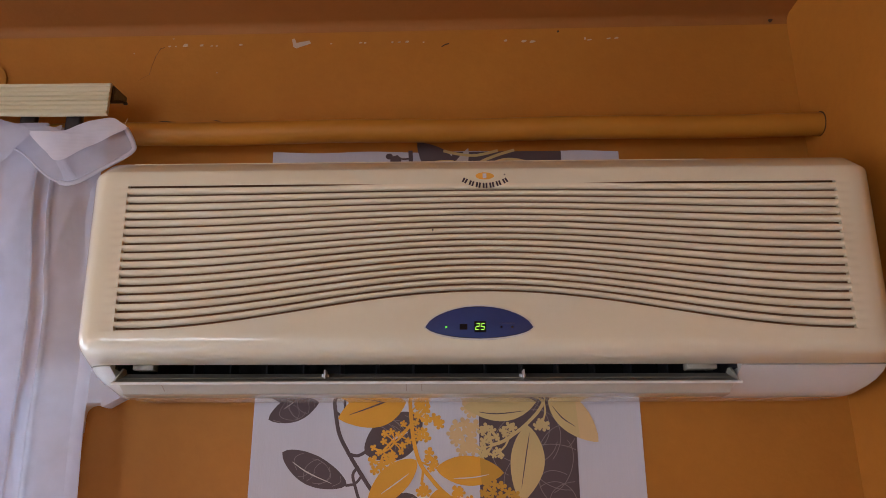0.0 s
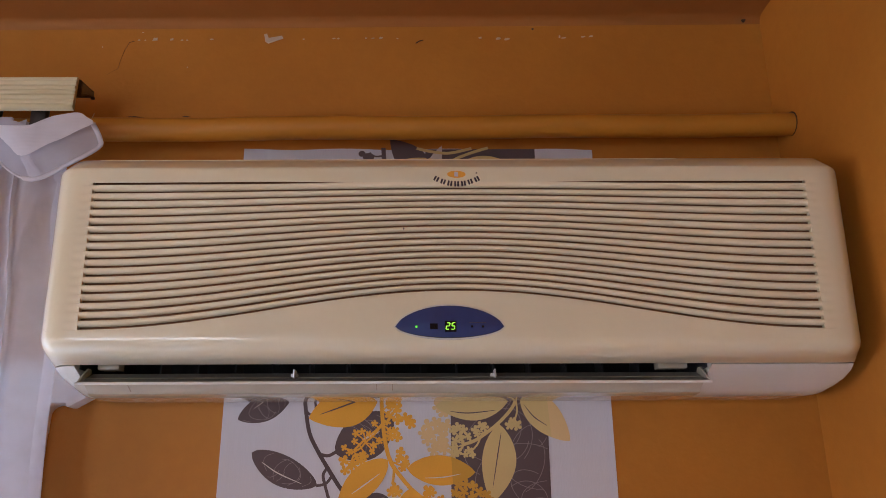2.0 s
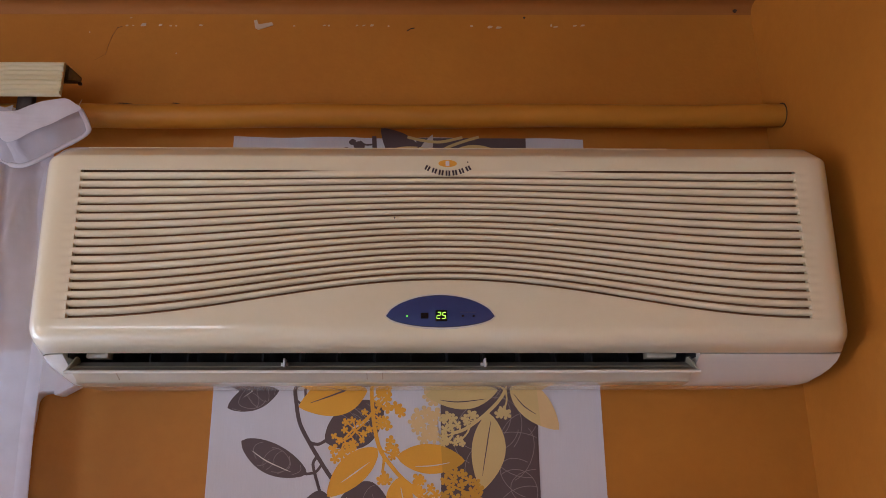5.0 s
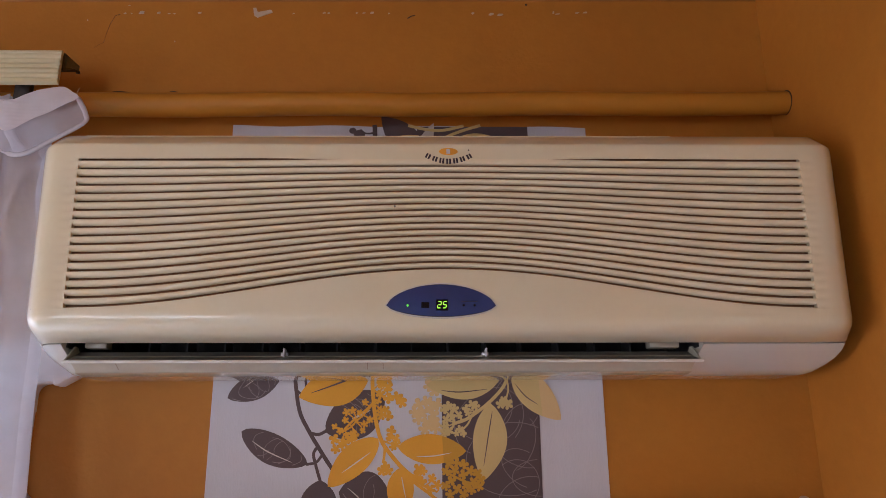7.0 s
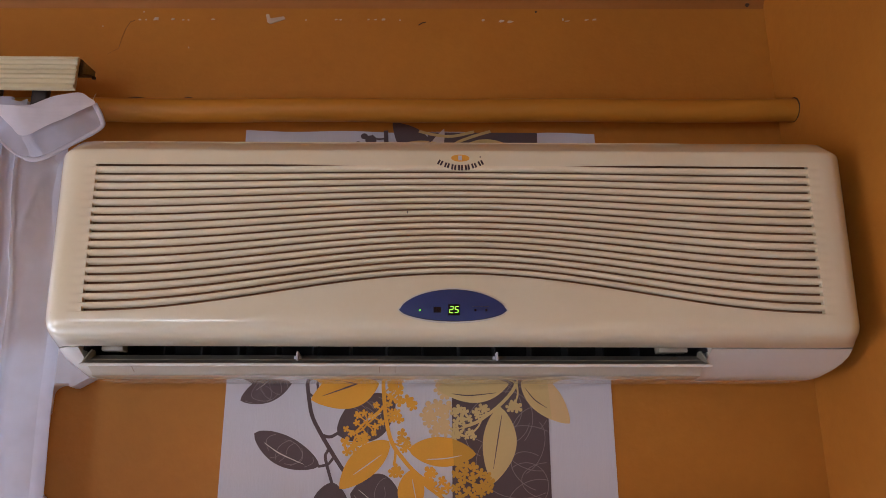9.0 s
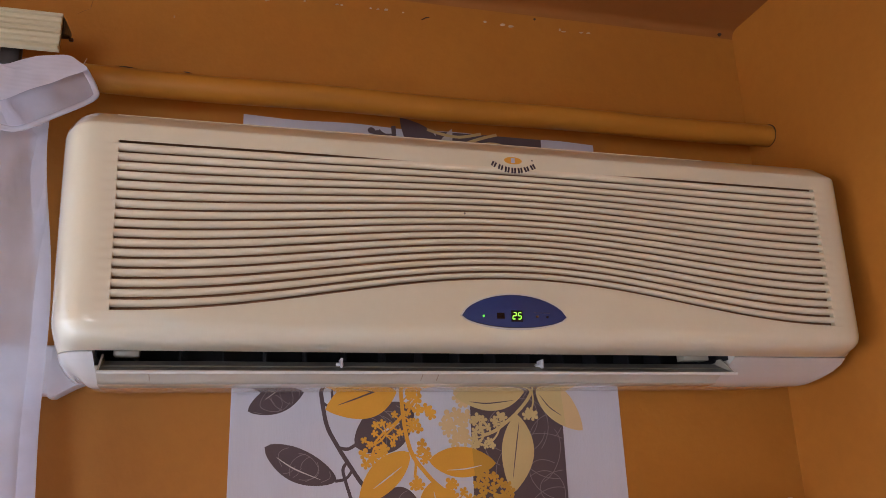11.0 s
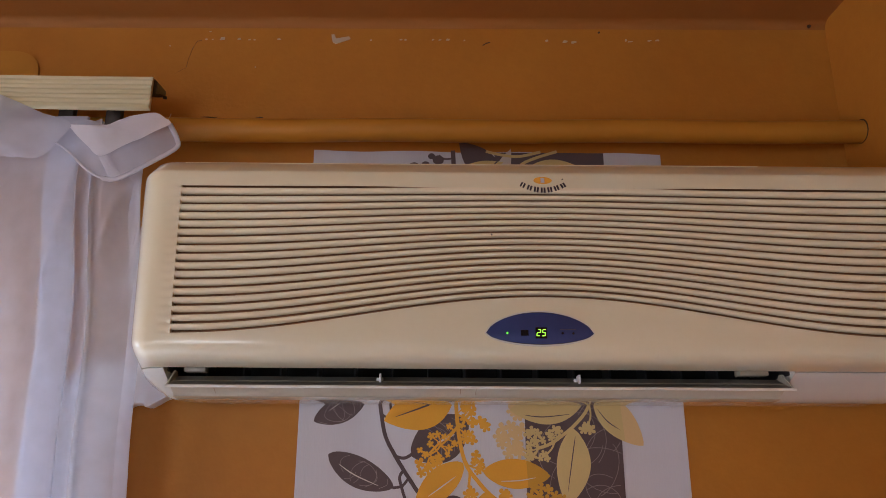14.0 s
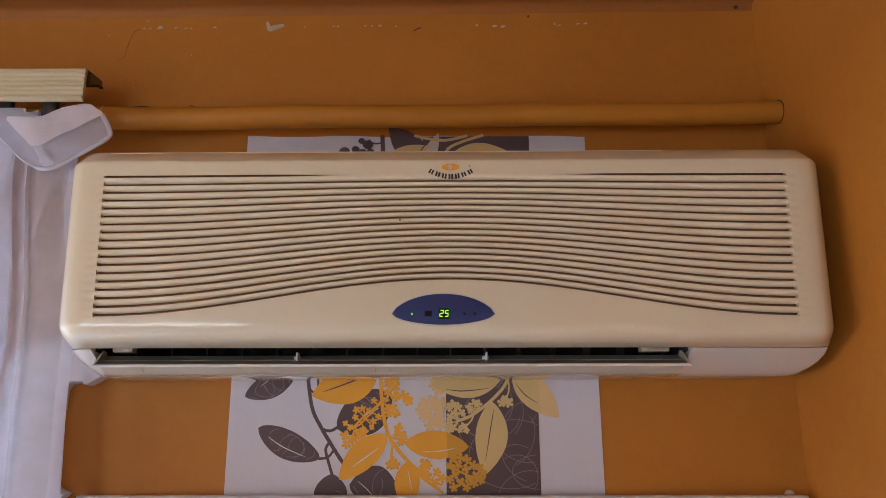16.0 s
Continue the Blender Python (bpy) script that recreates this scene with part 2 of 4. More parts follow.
# ---------- the room ----------
def room():
    w = 0.3
    bm = bmesh.new()
    x0, x1, z0, z1 = WIN
    top = 2.6
    box(bm, LEFT - w, x0, WALL, WALL + w, 0, top)
    box(bm, x1, RIGHT + 0.4, WALL, WALL + w, 0, top)
    box(bm, x0, x1, WALL, WALL + w, 0, z0)
    box(bm, x0, x1, WALL, WALL + w, z1, top)
    tagged(part("wall_back", bm, OCHRE), "ochre painted plaster wall with flaking marks", "wall", kind="structure")
    # right wall leans a little outwards
    bm = bmesh.new()
    lean = lambda z: RIGHT + 0.008 * (z - 1.95)
    rings = []
    for z in (0.0, 0.8, 1.5, 1.8, 2.1, 2.6):
        xr = lean(z)
        ring = [(xr + w, WALL, z), (xr, WALL, z), (xr, 1.13, z)]
        ring += [(xr, y, z) for y in (1.06, 0.6, 0.0, -1.0)] + [(xr, FRONT, z), (xr + w, FRONT, z)]
        rings.append(ring)
    loft(bm, rings)
    tagged(part("wall_right", bm, OCHRE), "ochre painted plaster side wall", "wall", kind="structure")
    y0, y1, z0, z1 = SIDE
    bm = bmesh.new()
    box(bm, LEFT - w, LEFT, FRONT, y0, 0, 2.6)
    box(bm, LEFT - w, LEFT, y1, WALL, 0, 2.6)
    box(bm, LEFT - w, LEFT, y0, y1, 0, z0)
    box(bm, LEFT - w, LEFT, y0, y1, z1, 2.6)
    tagged(part("wall_left", bm, OCHRE), "ochre painted plaster wall with an added, unseen window", "wall", kind="structure")
    x0, x1, z0, z1 = REAR
    bm = bmesh.new()
    box(bm, LEFT - w, x0, FRONT - w, FRONT, 0, 2.6)
    box(bm, x1, RIGHT + 0.4, FRONT - w, FRONT, 0, 2.6)
    box(bm, x0, x1, FRONT - w, FRONT, 0, z0)
    box(bm, x0, x1, FRONT - w, FRONT, z1, 2.6)
    tagged(part("wall_front", bm, LIME), "pale painted plaster wall with a window", "wall", kind="structure")
    tagged(part("floor", boxed(LEFT - w, RIGHT + 0.4, FRONT - w, WALL + w, -0.2, 0), FLOORING), "plain pale blue-grey floor", "floor", kind="structure")
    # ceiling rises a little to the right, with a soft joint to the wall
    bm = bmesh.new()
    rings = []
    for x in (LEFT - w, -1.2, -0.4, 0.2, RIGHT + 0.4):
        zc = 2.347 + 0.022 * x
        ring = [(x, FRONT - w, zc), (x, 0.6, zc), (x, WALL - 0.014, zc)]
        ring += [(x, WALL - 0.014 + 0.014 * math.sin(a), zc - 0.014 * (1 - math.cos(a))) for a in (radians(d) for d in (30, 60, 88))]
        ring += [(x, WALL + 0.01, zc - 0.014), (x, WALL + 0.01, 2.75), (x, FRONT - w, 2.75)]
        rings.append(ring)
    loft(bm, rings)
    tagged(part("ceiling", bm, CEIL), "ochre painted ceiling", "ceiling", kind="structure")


room()


def window(name, m, wide, high):
    """Two-leaf casement in its own plane: x across, z up, looking along y."""
    root = tagged(new(name), "white painted casement window", "window", kind="structure")
    root.matrix_world = m
    def add(nm, bm, mat, par=root):
        ob = new(nm, finish(nm, bm, mat))
        ob.parent = par
        return ob
    bm = bmesh.new()
    box(bm, 0, wide, -0.03, 0.03, 0, 0.06, 0.004)
    box(bm, 0, wide, -0.03, 0.03, high - 0.06, high, 0.004)
    box(bm, 0, 0.06, -0.03, 0.03, 0.06, high - 0.06, 0.004)
    box(bm, wide - 0.06, wide, -0.03, 0.03, 0.06, high - 0.06, 0.004)
    box(bm, wide / 2 - 0.04, wide / 2 + 0.04, -0.03, 0.03, 0.06, high - 0.06, 0.004)
    add("window_frame", bm, FRAME)
    glass = bpy.data.materials.get("window_glass")
    if glass is None:
        glass = bpy.data.materials.new("window_glass")
        glass.use_nodes = True
        b = glass.node_tree.nodes["Principled BSDF"]
        b.inputs["Transmission Weight"].default_value, b.inputs["Roughness"].default_value = 1.0, 0.0
    for a, b2 in ((0.06, wide / 2 - 0.04), (wide / 2 + 0.04, wide - 0.06)):
        ob = add("pane", boxed(a, b2, -0.003, 0.003, 0.06, high - 0.06), glass)
        ob.visible_shadow = False


window("window_1", pose(WIN[0], WALL + 0.12, WIN[2]), WIN[1] - WIN[0], WIN[3] - WIN[2])
window("window_2", pose(REAR[0], FRONT - 0.06, REAR[2]), REAR[1] - REAR[0], REAR[3] - REAR[2])
# unseen casement, added only to go with the left fill lamp
window("added_window_3", pose(LEFT - 0.06, SIDE[0], SIDE[2], 0, 0, 90), SIDE[1] - SIDE[0], SIDE[3] - SIDE[2])


# ---------- the air conditioner ----------
XC, HW, U0, YF = 0.039, 0.485, 0.43, 0.938     # centre, half width, grille half width, front plane
SLOTS = 18


def tilt(x, z):
    """The unit hangs a little out of level towards its top."""
    return z + 0.008 * (x - XC) * min(1.3, max(0.0, (z - 1.77) / 0.2))


def narrow(x, z):
    """The face tapers a little towards the bottom."""
    return XC + (x - XC) * (1 + 0.07 * (min(1.99, max(1.765, z)) - 1.975))


def bell(x):
    u = (x - XC) / U0
    return 0.5 * (1 + math.cos(math.pi * max(-1.0, min(1.0, u)))) ** 1.0


def slot_z(i, x):
    ends = 1.9755 - i * 0.01044
    mid = 1.9769 - i * 0.00791
    return ends + (mid - ends) * bell(x)


def slot_half(i, x):
    h = 0.0018 - 0.00010 * bell(x)
    if i == 0:
        h *= 0.7 * ease(0.26, 0.52, abs(x - XC) / U0)
    return h


def stations(lo, hi, left_round, right_round, inner):
    """x stations with their edge inset, rounded at the ends that are free."""
    deep, wide = 0.12, 0.048
    steps = (0.12, 0.105, 0.09, 0.075, 0.06, 0.048, 0.036, 0.028, 0.020, 0.014, 0.009, 0.005, 0.0025, 0.001)
    bend = [(wide * (1 - (1 - (1 - d / deep) ** 2.25) ** (1 / 2.25)) - 0.012, d) for d in steps]
    out = [(lo + o, d) for o, d in bend] if left_round else [(lo, 0.0)]
    out += [(x, 0.0) for x in inner]
    out += [(hi - o, d) for o, d in reversed(bend)] if right_round else [(hi, 0.0)]
    return out


def air_conditioner():
    unit = thing("air_conditioner", (XC, WALL, 1.73), "wall-mounted cream air conditioner with a curved slotted grille and open louver", "air conditioner")
    lo, hi = XC - HW + 0.0005, XC + HW + 0.003
    g0, g1 = XC - U0, XC + U0
    inner = [g0 - 0.017, g0 - 0.013, g0 - 0.009, g0 - 0.0045] + [g0 + (g1 - g0) * k / 64 for k in range(65)] + [g1 + 0.0045, g1 + 0.009, g1 + 0.013, g1 + 0.017]
    cols = stations(lo, hi, True, True, inner)
    upper = [(1.136, 2.030, 0, 1), (1.012, 2.029, 0, 1), (0.992, 2.026, -0.25, 0.95), (0.980, 2.0243, -0.4, 0.85), (0.969, 2.0211, -0.55, 0.78), (0.967, 2.0202, -0.6, 0.75), (0.9388, 1.9972, -1, 0.12), (0.938, 1.9962, -1, 0.05), (0.938, 1.9930, -1, 0)]
    lower = [(0.938, 1.7945), (0.9381, 1.7872), (0.9390, 1.7812), (0.9428, 1.7754), (0.9520, 1.7704), (0.967, 1.7668), (0.985, 1.7645), (0.9868, 1.7655), (0.990, 1.772), (1.0, 1.79)]
    ends = [(0.9738, 1.8000), (0.9735, 1.7940), (0.9737, 1.7885), (0.9750, 1.7832), (0.9780, 1.7780), (0.9830, 1.7725), (0.9900, 1.7665), (0.9920, 1.7675), (0.996, 1.774), (1.004, 1.79)]
    ends_left = [(0.9738, 1.8000), (0.9745, 1.7940), (0.9775, 1.7885), (0.9830, 1.7835), (0.9910, 1.7785), (1.002, 1.7730), (1.015, 1.7665), (1.017, 1.7675), (1.020, 1.774), (1.025, 1.79)]

    def blend(p, q, w):
        """From the plain section to the rounded end, and on round the flank."""
        y, z = (u + (v - u) * min(1.0, w) for u, v in zip(p, q))
        more = max(0.0, w - 1.0) * 0.036
        return min(1.134 + 0.02 * (y - 1.0), y + more), z + 0.06 * more

    bm = bmesh.new()
    grid = []
    for x, d in cols:
        col = [(max(y - ny * d, YF + d + 0.0005 * k), z - nz * d * 0.35) for k, (y, z, ny, nz) in enumerate(reversed(upper))][::-1]
        past = max(0.0, abs(x - XC) - U0)
        fade = max(0.0, 1 - past / 0.0172) if d == 0.0 and abs(x - XC) > U0 - 1e-6 else 0.0
        for i in range(SLOTS):
            z, h = slot_z(i, x), slot_half(i, x)
            col += [(YF + d, z + h), (YF + d + 0.0006 * fade, z - h), (YF + d, z - h - 0.0009)]
        col += [blend(p, q, d / 0.036) for p, q in zip(lower, ends if x > XC else ends_left)]
        grid.append([bm.verts.new((narrow(x, z), y, tilt(x, z))) for y, z in col])
    r0, r1 = len(upper), len(upper) + 3 * SLOTS - 2
    for c, (a, b) in enumerate(zip(grid, grid[1:])):
        xm = (cols[c][0] + cols[c + 1][0]) / 2
        for r in range(len(a) - 1):
            if g0 < xm < g1 and r0 <= r < r1:
                continue
            bm.faces.new((a[r], a[r + 1], b[r + 1], b[r]))
    bm.faces.new(grid[0]), bm.faces.new(list(reversed(grid[-1])))
    cover = part("front_cover", bm, CREAM, unit, "yellowed glossy cream plastic cover", sharp=30)
    # slats between the curved slots
    xs = [g0 + (g1 - g0) * k / 64 for k in range(65)]
    for i in range(SLOTS - 1):
        bm = bmesh.new()
        rings = []
        for x in xs:
            t, b = slot_z(i, x) - slot_half(i, x), slot_z(i + 1, x) + slot_half(i + 1, x)
            k = slot_half(i, x) / slot_half(1, x)
            at = lambda f: t + (b - t) * f
            sec = [(YF + 0.0026, t - 0.0003), (YF + 0.0005 * k, t), (YF + 0.0001 * k, at(0.05)), (YF, at(0.16)), (YF, at(0.46)), (YF + 0.0004, at(0.60)), (YF + 0.0012, at(0.73)), (YF + 0.0024, at(0.86)), (YF + 0.0038, at(0.96)), (YF + 0.0046, b), (YF + 0.0060, b + 0.0003), (YF + 0.0044, at(0.76)), (YF + 0.0028, at(0.42))]
            rings.append([(narrow(x, z), y, tilt(x, z)) for y, z in sec])
        loft(bm, rings)
        part("slat", bm, SLAT, unit, sharp=50)
    # side walls of the slots
    for x, s in ((g0, -0.0012), (g1, 0.0012)):
        bm = bmesh.new()
        loft(bm, [[(narrow(x, z) + a, y, tilt(x, z)) for a, y in ((s, YF + 0.0006), (0, YF + 0.0006), (0, YF + 0.0075), (s, YF + 0.0075))] for z in (1.990, 1.95, 1.90, 1.85, 1.80, 1.792)])
        part("grille_edge", bm, SLAT, unit)
    bm = bmesh.new()
    box(bm, g0 - 0.01, g1 + 0.01, YF + 0.0110, YF + 0.0140, 1.792, 1.985)
    part("filter", bm, FILTER, unit, "dark dust filter behind the slats")
    # thin raised edge along the top, broken off towards one end
    bm = bmesh.new()
    loft(bm, [[(x, y, tilt(x, z)) for y, z in ((0.9648, 2.0180), (0.9650, 2.0193), (0.9660, 2.0201), (0.972, 2.0224), (0.975, 2.0218))] for x in (XC - 0.437, XC - 0.2, XC, XC + 0.2, 0.300, 0.322)])
    part("top_edge", bm, CREAM, unit, "pale raised top edge")
    # lower case either side of the outlet, and the strip under it
    ol, orr = -0.404, 0.345
    prof = [(0.9862, 1.7632), (1.004, 1.7545), (1.024, 1.7455), (1.040, 1.7390), (1.052, 1.7362), (1.066, 1.7355), (1.136, 1.7395), (1.136, 1.785), (1.03, 1.785), (1.0, 1.776), (0.992, 1.768)]
    tips = [(0.9912, 1.7650), (1.0000, 1.7575), (1.0125, 1.7500), (1.0290, 1.7435), (1.0430, 1.7400), (1.0600, 1.7390), (1.136, 1.7430), (1.136, 1.785), (1.05, 1.785), (1.010, 1.776), (1.000, 1.769)]
    tips_left = [(1.0162, 1.7652), (1.029, 1.7580), (1.044, 1.7515), (1.058, 1.7470), (1.072, 1.7450), (1.086, 1.7450), (1.136, 1.7480), (1.136, 1.785), (1.055, 1.785), (1.028, 1.776), (1.020, 1.769)]

    def tuck(x, z, d):
        """The lower corners draw in towards the underside."""
        f = min(1.0, max(0.0, (1.766 - z) / 0.026)) ** 2.5
        return x - math.copysign((0.013 if x > XC else 0.022) * f * min(1.0, d / 0.036), x - XC)

    for st in (stations(narrow(lo, 1.76), ol, True, False, []), stations(orr, narrow(hi, 1.76), False, True, [])):
        bm = bmesh.new()
        loft(bm, [[(tuck(x, z, d), y, z) for y, z in (blend(p, q, d / 0.036) for p, q in zip(prof, tips if x > XC else tips_left))] for x, d in st])
        part("lower_case", bm, CASE, unit, "smooth cream lower case", sharp=40)
    bm = bmesh.new()
    strip = [(1.004, 1.7515), (1.012, 1.7490), (1.031, 1.7400), (1.0335, 1.7372), (1.0315, 1.7368), (1.034, 1.7360), (1.042, 1.7355), (1.052, 1.7351), (1.066, 1.7349), (1.136, 1.7390), (1.136, 1.7465), (1.06, 1.740), (1.03, 1.7445), (1.012, 1.7515), (1.006, 1.7528)]
    loft(bm, [[(x, y, z) for y, z in strip] for x in (ol + 0.0005, -0.2, 0.1, orr - 0.0005)])
    lip = part("outlet_strip", bm, LOUVER, unit, sharp=40)
    for a, b in ((-0.0555, -0.0547), (-0.0365, -0.0357), (-0.3525, -0.3517)):
        bm = bmesh.new()
        loft(bm, [[(x, y, z) for y, z in ((1.0036, 1.7513), (1.0116, 1.7488), (1.0306, 1.7398), (1.0318, 1.7405), (1.012, 1.7500))] for x in (a, b)])
        part("clip_seam", bm, SEAM, lip)
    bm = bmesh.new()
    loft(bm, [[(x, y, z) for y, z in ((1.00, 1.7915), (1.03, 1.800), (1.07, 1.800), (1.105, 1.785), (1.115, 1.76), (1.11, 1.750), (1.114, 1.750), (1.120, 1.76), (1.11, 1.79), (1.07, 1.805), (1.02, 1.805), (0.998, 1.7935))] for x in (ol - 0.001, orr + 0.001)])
    duct = part("air_outlet", bm, DARK, unit, "open air outlet, its inner shade painted near-black")
    for x in (ol + 0.0005, orr - 0.0025):
        part("outlet_cheek", boxed(x, x + 0.002, 1.0, 1.115, 1.762, 1.80), VANE, unit)
    for k in range(15):
        x = -0.37 + k * 0.046
        bm = bmesh.new()
        loft(bm, [[(x + s, y, z) for y, z in ((1.045, 1.755), (1.085, 1.752), (1.085, 1.798), (1.05, 1.798))] for s in (-0.001, 0.001)])
        part("vane", bm, VANE, unit)
    for a, b in ((-0.388, -0.362), (0.288, 0.325)):
        part("bearing_block", boxed(a, b, 1.012, 1.03, 1.763, 1.777, 0.002), LOUVER, unit, "pale plastic bearing block")
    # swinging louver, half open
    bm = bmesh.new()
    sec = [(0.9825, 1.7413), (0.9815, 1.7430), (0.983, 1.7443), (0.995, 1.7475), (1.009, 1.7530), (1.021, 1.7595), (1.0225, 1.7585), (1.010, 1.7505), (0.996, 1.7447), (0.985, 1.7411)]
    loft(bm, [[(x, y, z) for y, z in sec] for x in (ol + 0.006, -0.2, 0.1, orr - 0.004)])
    blade = part("louver", bm, BLADE, unit, "half-open cream louver blade, its shade painted dark", sharp=30)
    bm = bmesh.new()
    loft(bm, [[(x, y, z) for y, z in ((0.9806, 1.7406), (0.9800, 1.7424), (0.9808, 1.7440), (0.9832, 1.7442), (0.9836, 1.7410))] for x in (ol + 0.006, -0.2, 0.1, orr - 0.004)])
    part("front_edge", bm, CASE, blade, "pale cream front edge")
    for x in (-0.152, 0.087):
        bm = boxed(x - 0.0012, x + 0.0012, 0.999, 1.016, 1.7505, 1.7610, 0.0008)
        box(bm, x - 0.005, x + 0.0035, 1.008, 1.015, 1.7530, 1.7570, 0.001)
        part("support", bm, WHITE, blade)
    for x in (ol + 0.006, orr - 0.007):
        bm = bmesh.new()
        loft(bm, [[(x + s, y, z) for y, z in ((0.9835, 1.7435), (1.021, 1.7590), (1.016, 1.7640), (1.008, 1.7640), (0.998, 1.7560))] for s in (0, 0.002)])
        part("end_fin", bm, LOUVER, blade)
    # lens-shaped display panel
    yp = 0.9365
    def lens(grow=0.0):
        px0, px1, zc = -0.030 - grow, 0.092 + grow, 1.7985
        up = [(px0 + (px1 - px0) * k / 24, zc + (0.0237 + grow) * (1 - (2 * k / 24 - 1) ** 2) ** 0.66) for k in range(25)]
        dn = [(px1 - (px1 - px0) * k / 24, zc - (0.0125 + grow) * (1 - (2 * k / 24 - 1) ** 2) ** 0.62) for k in range(1, 24)]
        return up + dn
    # pale ring stands in for the highlight along the panel's recess edge
    part("panel_surround", plate(lens(0.0024), yp + 0.0010, 0.002), CASE, unit, "thin raised surround, pale for the highlight round the panel")
    part("panel_rim", plate(lens(0.0007), yp + 0.0005, 0.003), VANE, unit)
    panel = part("display_panel", plate(lens(), yp, 0.003, 0.0022, 4), BLUE, unit, "lens-shaped dark blue display panel")
    ys = yp - 0.0026
    sq = lambda a, b, c, d: [(a, c), (b, c), (b, d), (a, d)]
    part("receiver_window", plate(sq(0.0085, 0.0172, 1.795, 1.8015), ys, 0.003), NAVY, panel)
    screen = part("display_window", plate(sq(0.0252, 0.0382, 1.7920, 1.8045), ys, 0.003), NAVY, panel, "black display window reading 25 in green")
    ring = lambda x, z, r, n=14: [(x + r * math.cos(2 * math.pi * k / n), z + r * math.sin(2 * math.pi * k / n)) for k in range(n)]
    part("indicator_lamp", plate(ring(-0.0068, 1.7978, 0.0011), ys - 0.0003, 0.003), GREENDOT, panel, "lit green indicator lamp")
    for x in (0.0560, 0.0683):
        part("button", plate(ring(x, 1.7980, 0.0013), ys, 0.003), NAVY, panel)
    part("print_line", plate(sq(0.053, 0.0715, 1.8024, 1.8027), ys + 0.0002, 0.002), INK, panel)
    # seven-segment digits 2 and 5
    segs = {"a": (0, 1, 1), "g": (0, 0.5, 1), "d": (0, 0, 1), "f": (0, 0.5, 0), "e": (0, 0, 0), "b": (1, 0.5, 0), "c": (1, 0, 0)}
    for ox, on in ((0.0264, "abged"), (0.0325, "afgcd")):
        bm = bmesh.new()
        wd, ht, th = 0.0036, 0.0072, 0.00085
        for s in on:
            sx, sz, flat = segs[s]
            px, pz = ox + sx * wd, 1.7948 + sz * ht
            a, b, c, d = (px + 0.0002, px + wd - 0.0002, pz - th / 2, pz + th / 2) if flat else (px - th / 2, px + th / 2, pz + 0.0003, pz + ht / 2 - 0.0003)
            k = 0.16
            vs = [bm.verts.new((x + (z - 1.7948) * k, ys - 0.0004, z)) for x, z in sq(a, b, c, d)]
            bm.faces.new(vs)
        part("digit", bm, GREEN, screen)
    # badge: amber ellipse with a pale mark, and an arc of dark marks under it
    yb = YF - 0.0012
    el = [(0.041 + 0.0112 * math.cos(2 * math.pi * k / 28), tilt(0.041, 1.9865) + 0.0046 * math.sin(2 * math.pi * k / 28)) for k in range(28)]
    badge = part("badge", plate(el, yb + 0.0008, 0.002), AMBER, unit, "amber oval badge over an arc of dark marks")
    part("badge_mark", plate(sq(0.0385, 0.0430, 1.9835, 1.9895), yb + 0.0003, 0.001), PAPER, badge)
    for k in range(7):
        u = (k - 3) / 3
        x, z = 0.0412 + 0.0245 * u, 1.9742 + 0.0062 * u * u
        a = math.atan(0.0062 * 2 * u / 0.0245)
        hw, hh = 0.0028, 0.0031
        for bar in (-0.62, 0.62):
            q = [(x + (bar + sx * 0.4) * hw * math.cos(a) - sz * hh * math.sin(a), z + (bar + sx * 0.4) * hw * math.sin(a) + sz * hh * math.cos(a)) for sx, sz in ((-1, -1), (1, -1), (1, 1), (-1, 1))]
            part("badge_mark", plate(q, yb + 0.0008, 0.0015), INK, badge)
    part("badge_mark", plate(ring(0.0652, 1.9885, 0.0009), yb + 0.0008, 0.0015), INK, badge)
    part("fly_speck", plate(ring(-0.0222, 1.9165, 0.0010, 8), YF - 0.0008, 0.0015), INK, unit)
    return unit


air_conditioner()


# ---------- pipe, ducts and wall marks ----------
def heating_pipe():
    pts = [(-2.4 + (0.575 + 2.4) * k / 40, 1.092, 2.1290 + 0.0155 * (-2.4 + (0.575 + 2.4) * k / 40) + 0.0012 * math.sin(k * 1.3)) for k in range(41)]
    p = part("heating_pipe", tube(pts, 0.0172, 24), PIPE)
    tagged(p, "ochre painted heating pipe running along the wall", "pipe")
    # gap left in the plaster where it enters the wall
    ring = [(1.092 + 0.0180 * math.cos(2 * math.pi * k / 24), 2.1392 + 0.0184 * math.sin(2 * math.pi * k / 24)) for k in range(24)]
    bm = bmesh.new()
    xw = RIGHT + 0.0016
    loft(bm, [[(x, y, z) for y, z in ring] for x in (xw - 0.0015, xw + 0.012)])
    part("plaster_gap", bm, CRACK, p)
    for x, ln in ((-0.425, 0.026), (-0.345, 0.012)):
        z = 2.1290 + 0.0155 * x + 0.0157
        bm = tube([(x + ln * s, 1.0830, z + 0.0004 * math.sin(s * 5)) for s in (0, 0.25, 0.5, 0.75, 1)], lambda t: 0.0007 * math.sin(math.pi * min(0.97, max(0.03, t))) + 0.0001, 6)
        part("paint_crack", bm, CRACK, p)
    return p


heating_pipe()


def duct_ring(a, b, flip=False, y0=1.120, edge=0.003):
    """Cross-section of a trunking between a and b, standing off the wall."""
    return [(a, WALL), (a, y0 + edge), (a + edge * 0.3, y0 + edge * 0.3), (a + edge, y0), (b - edge, y0), (b - edge * 0.3, y0 + edge * 0.3), (b, y0 + edge), (b, WALL)]


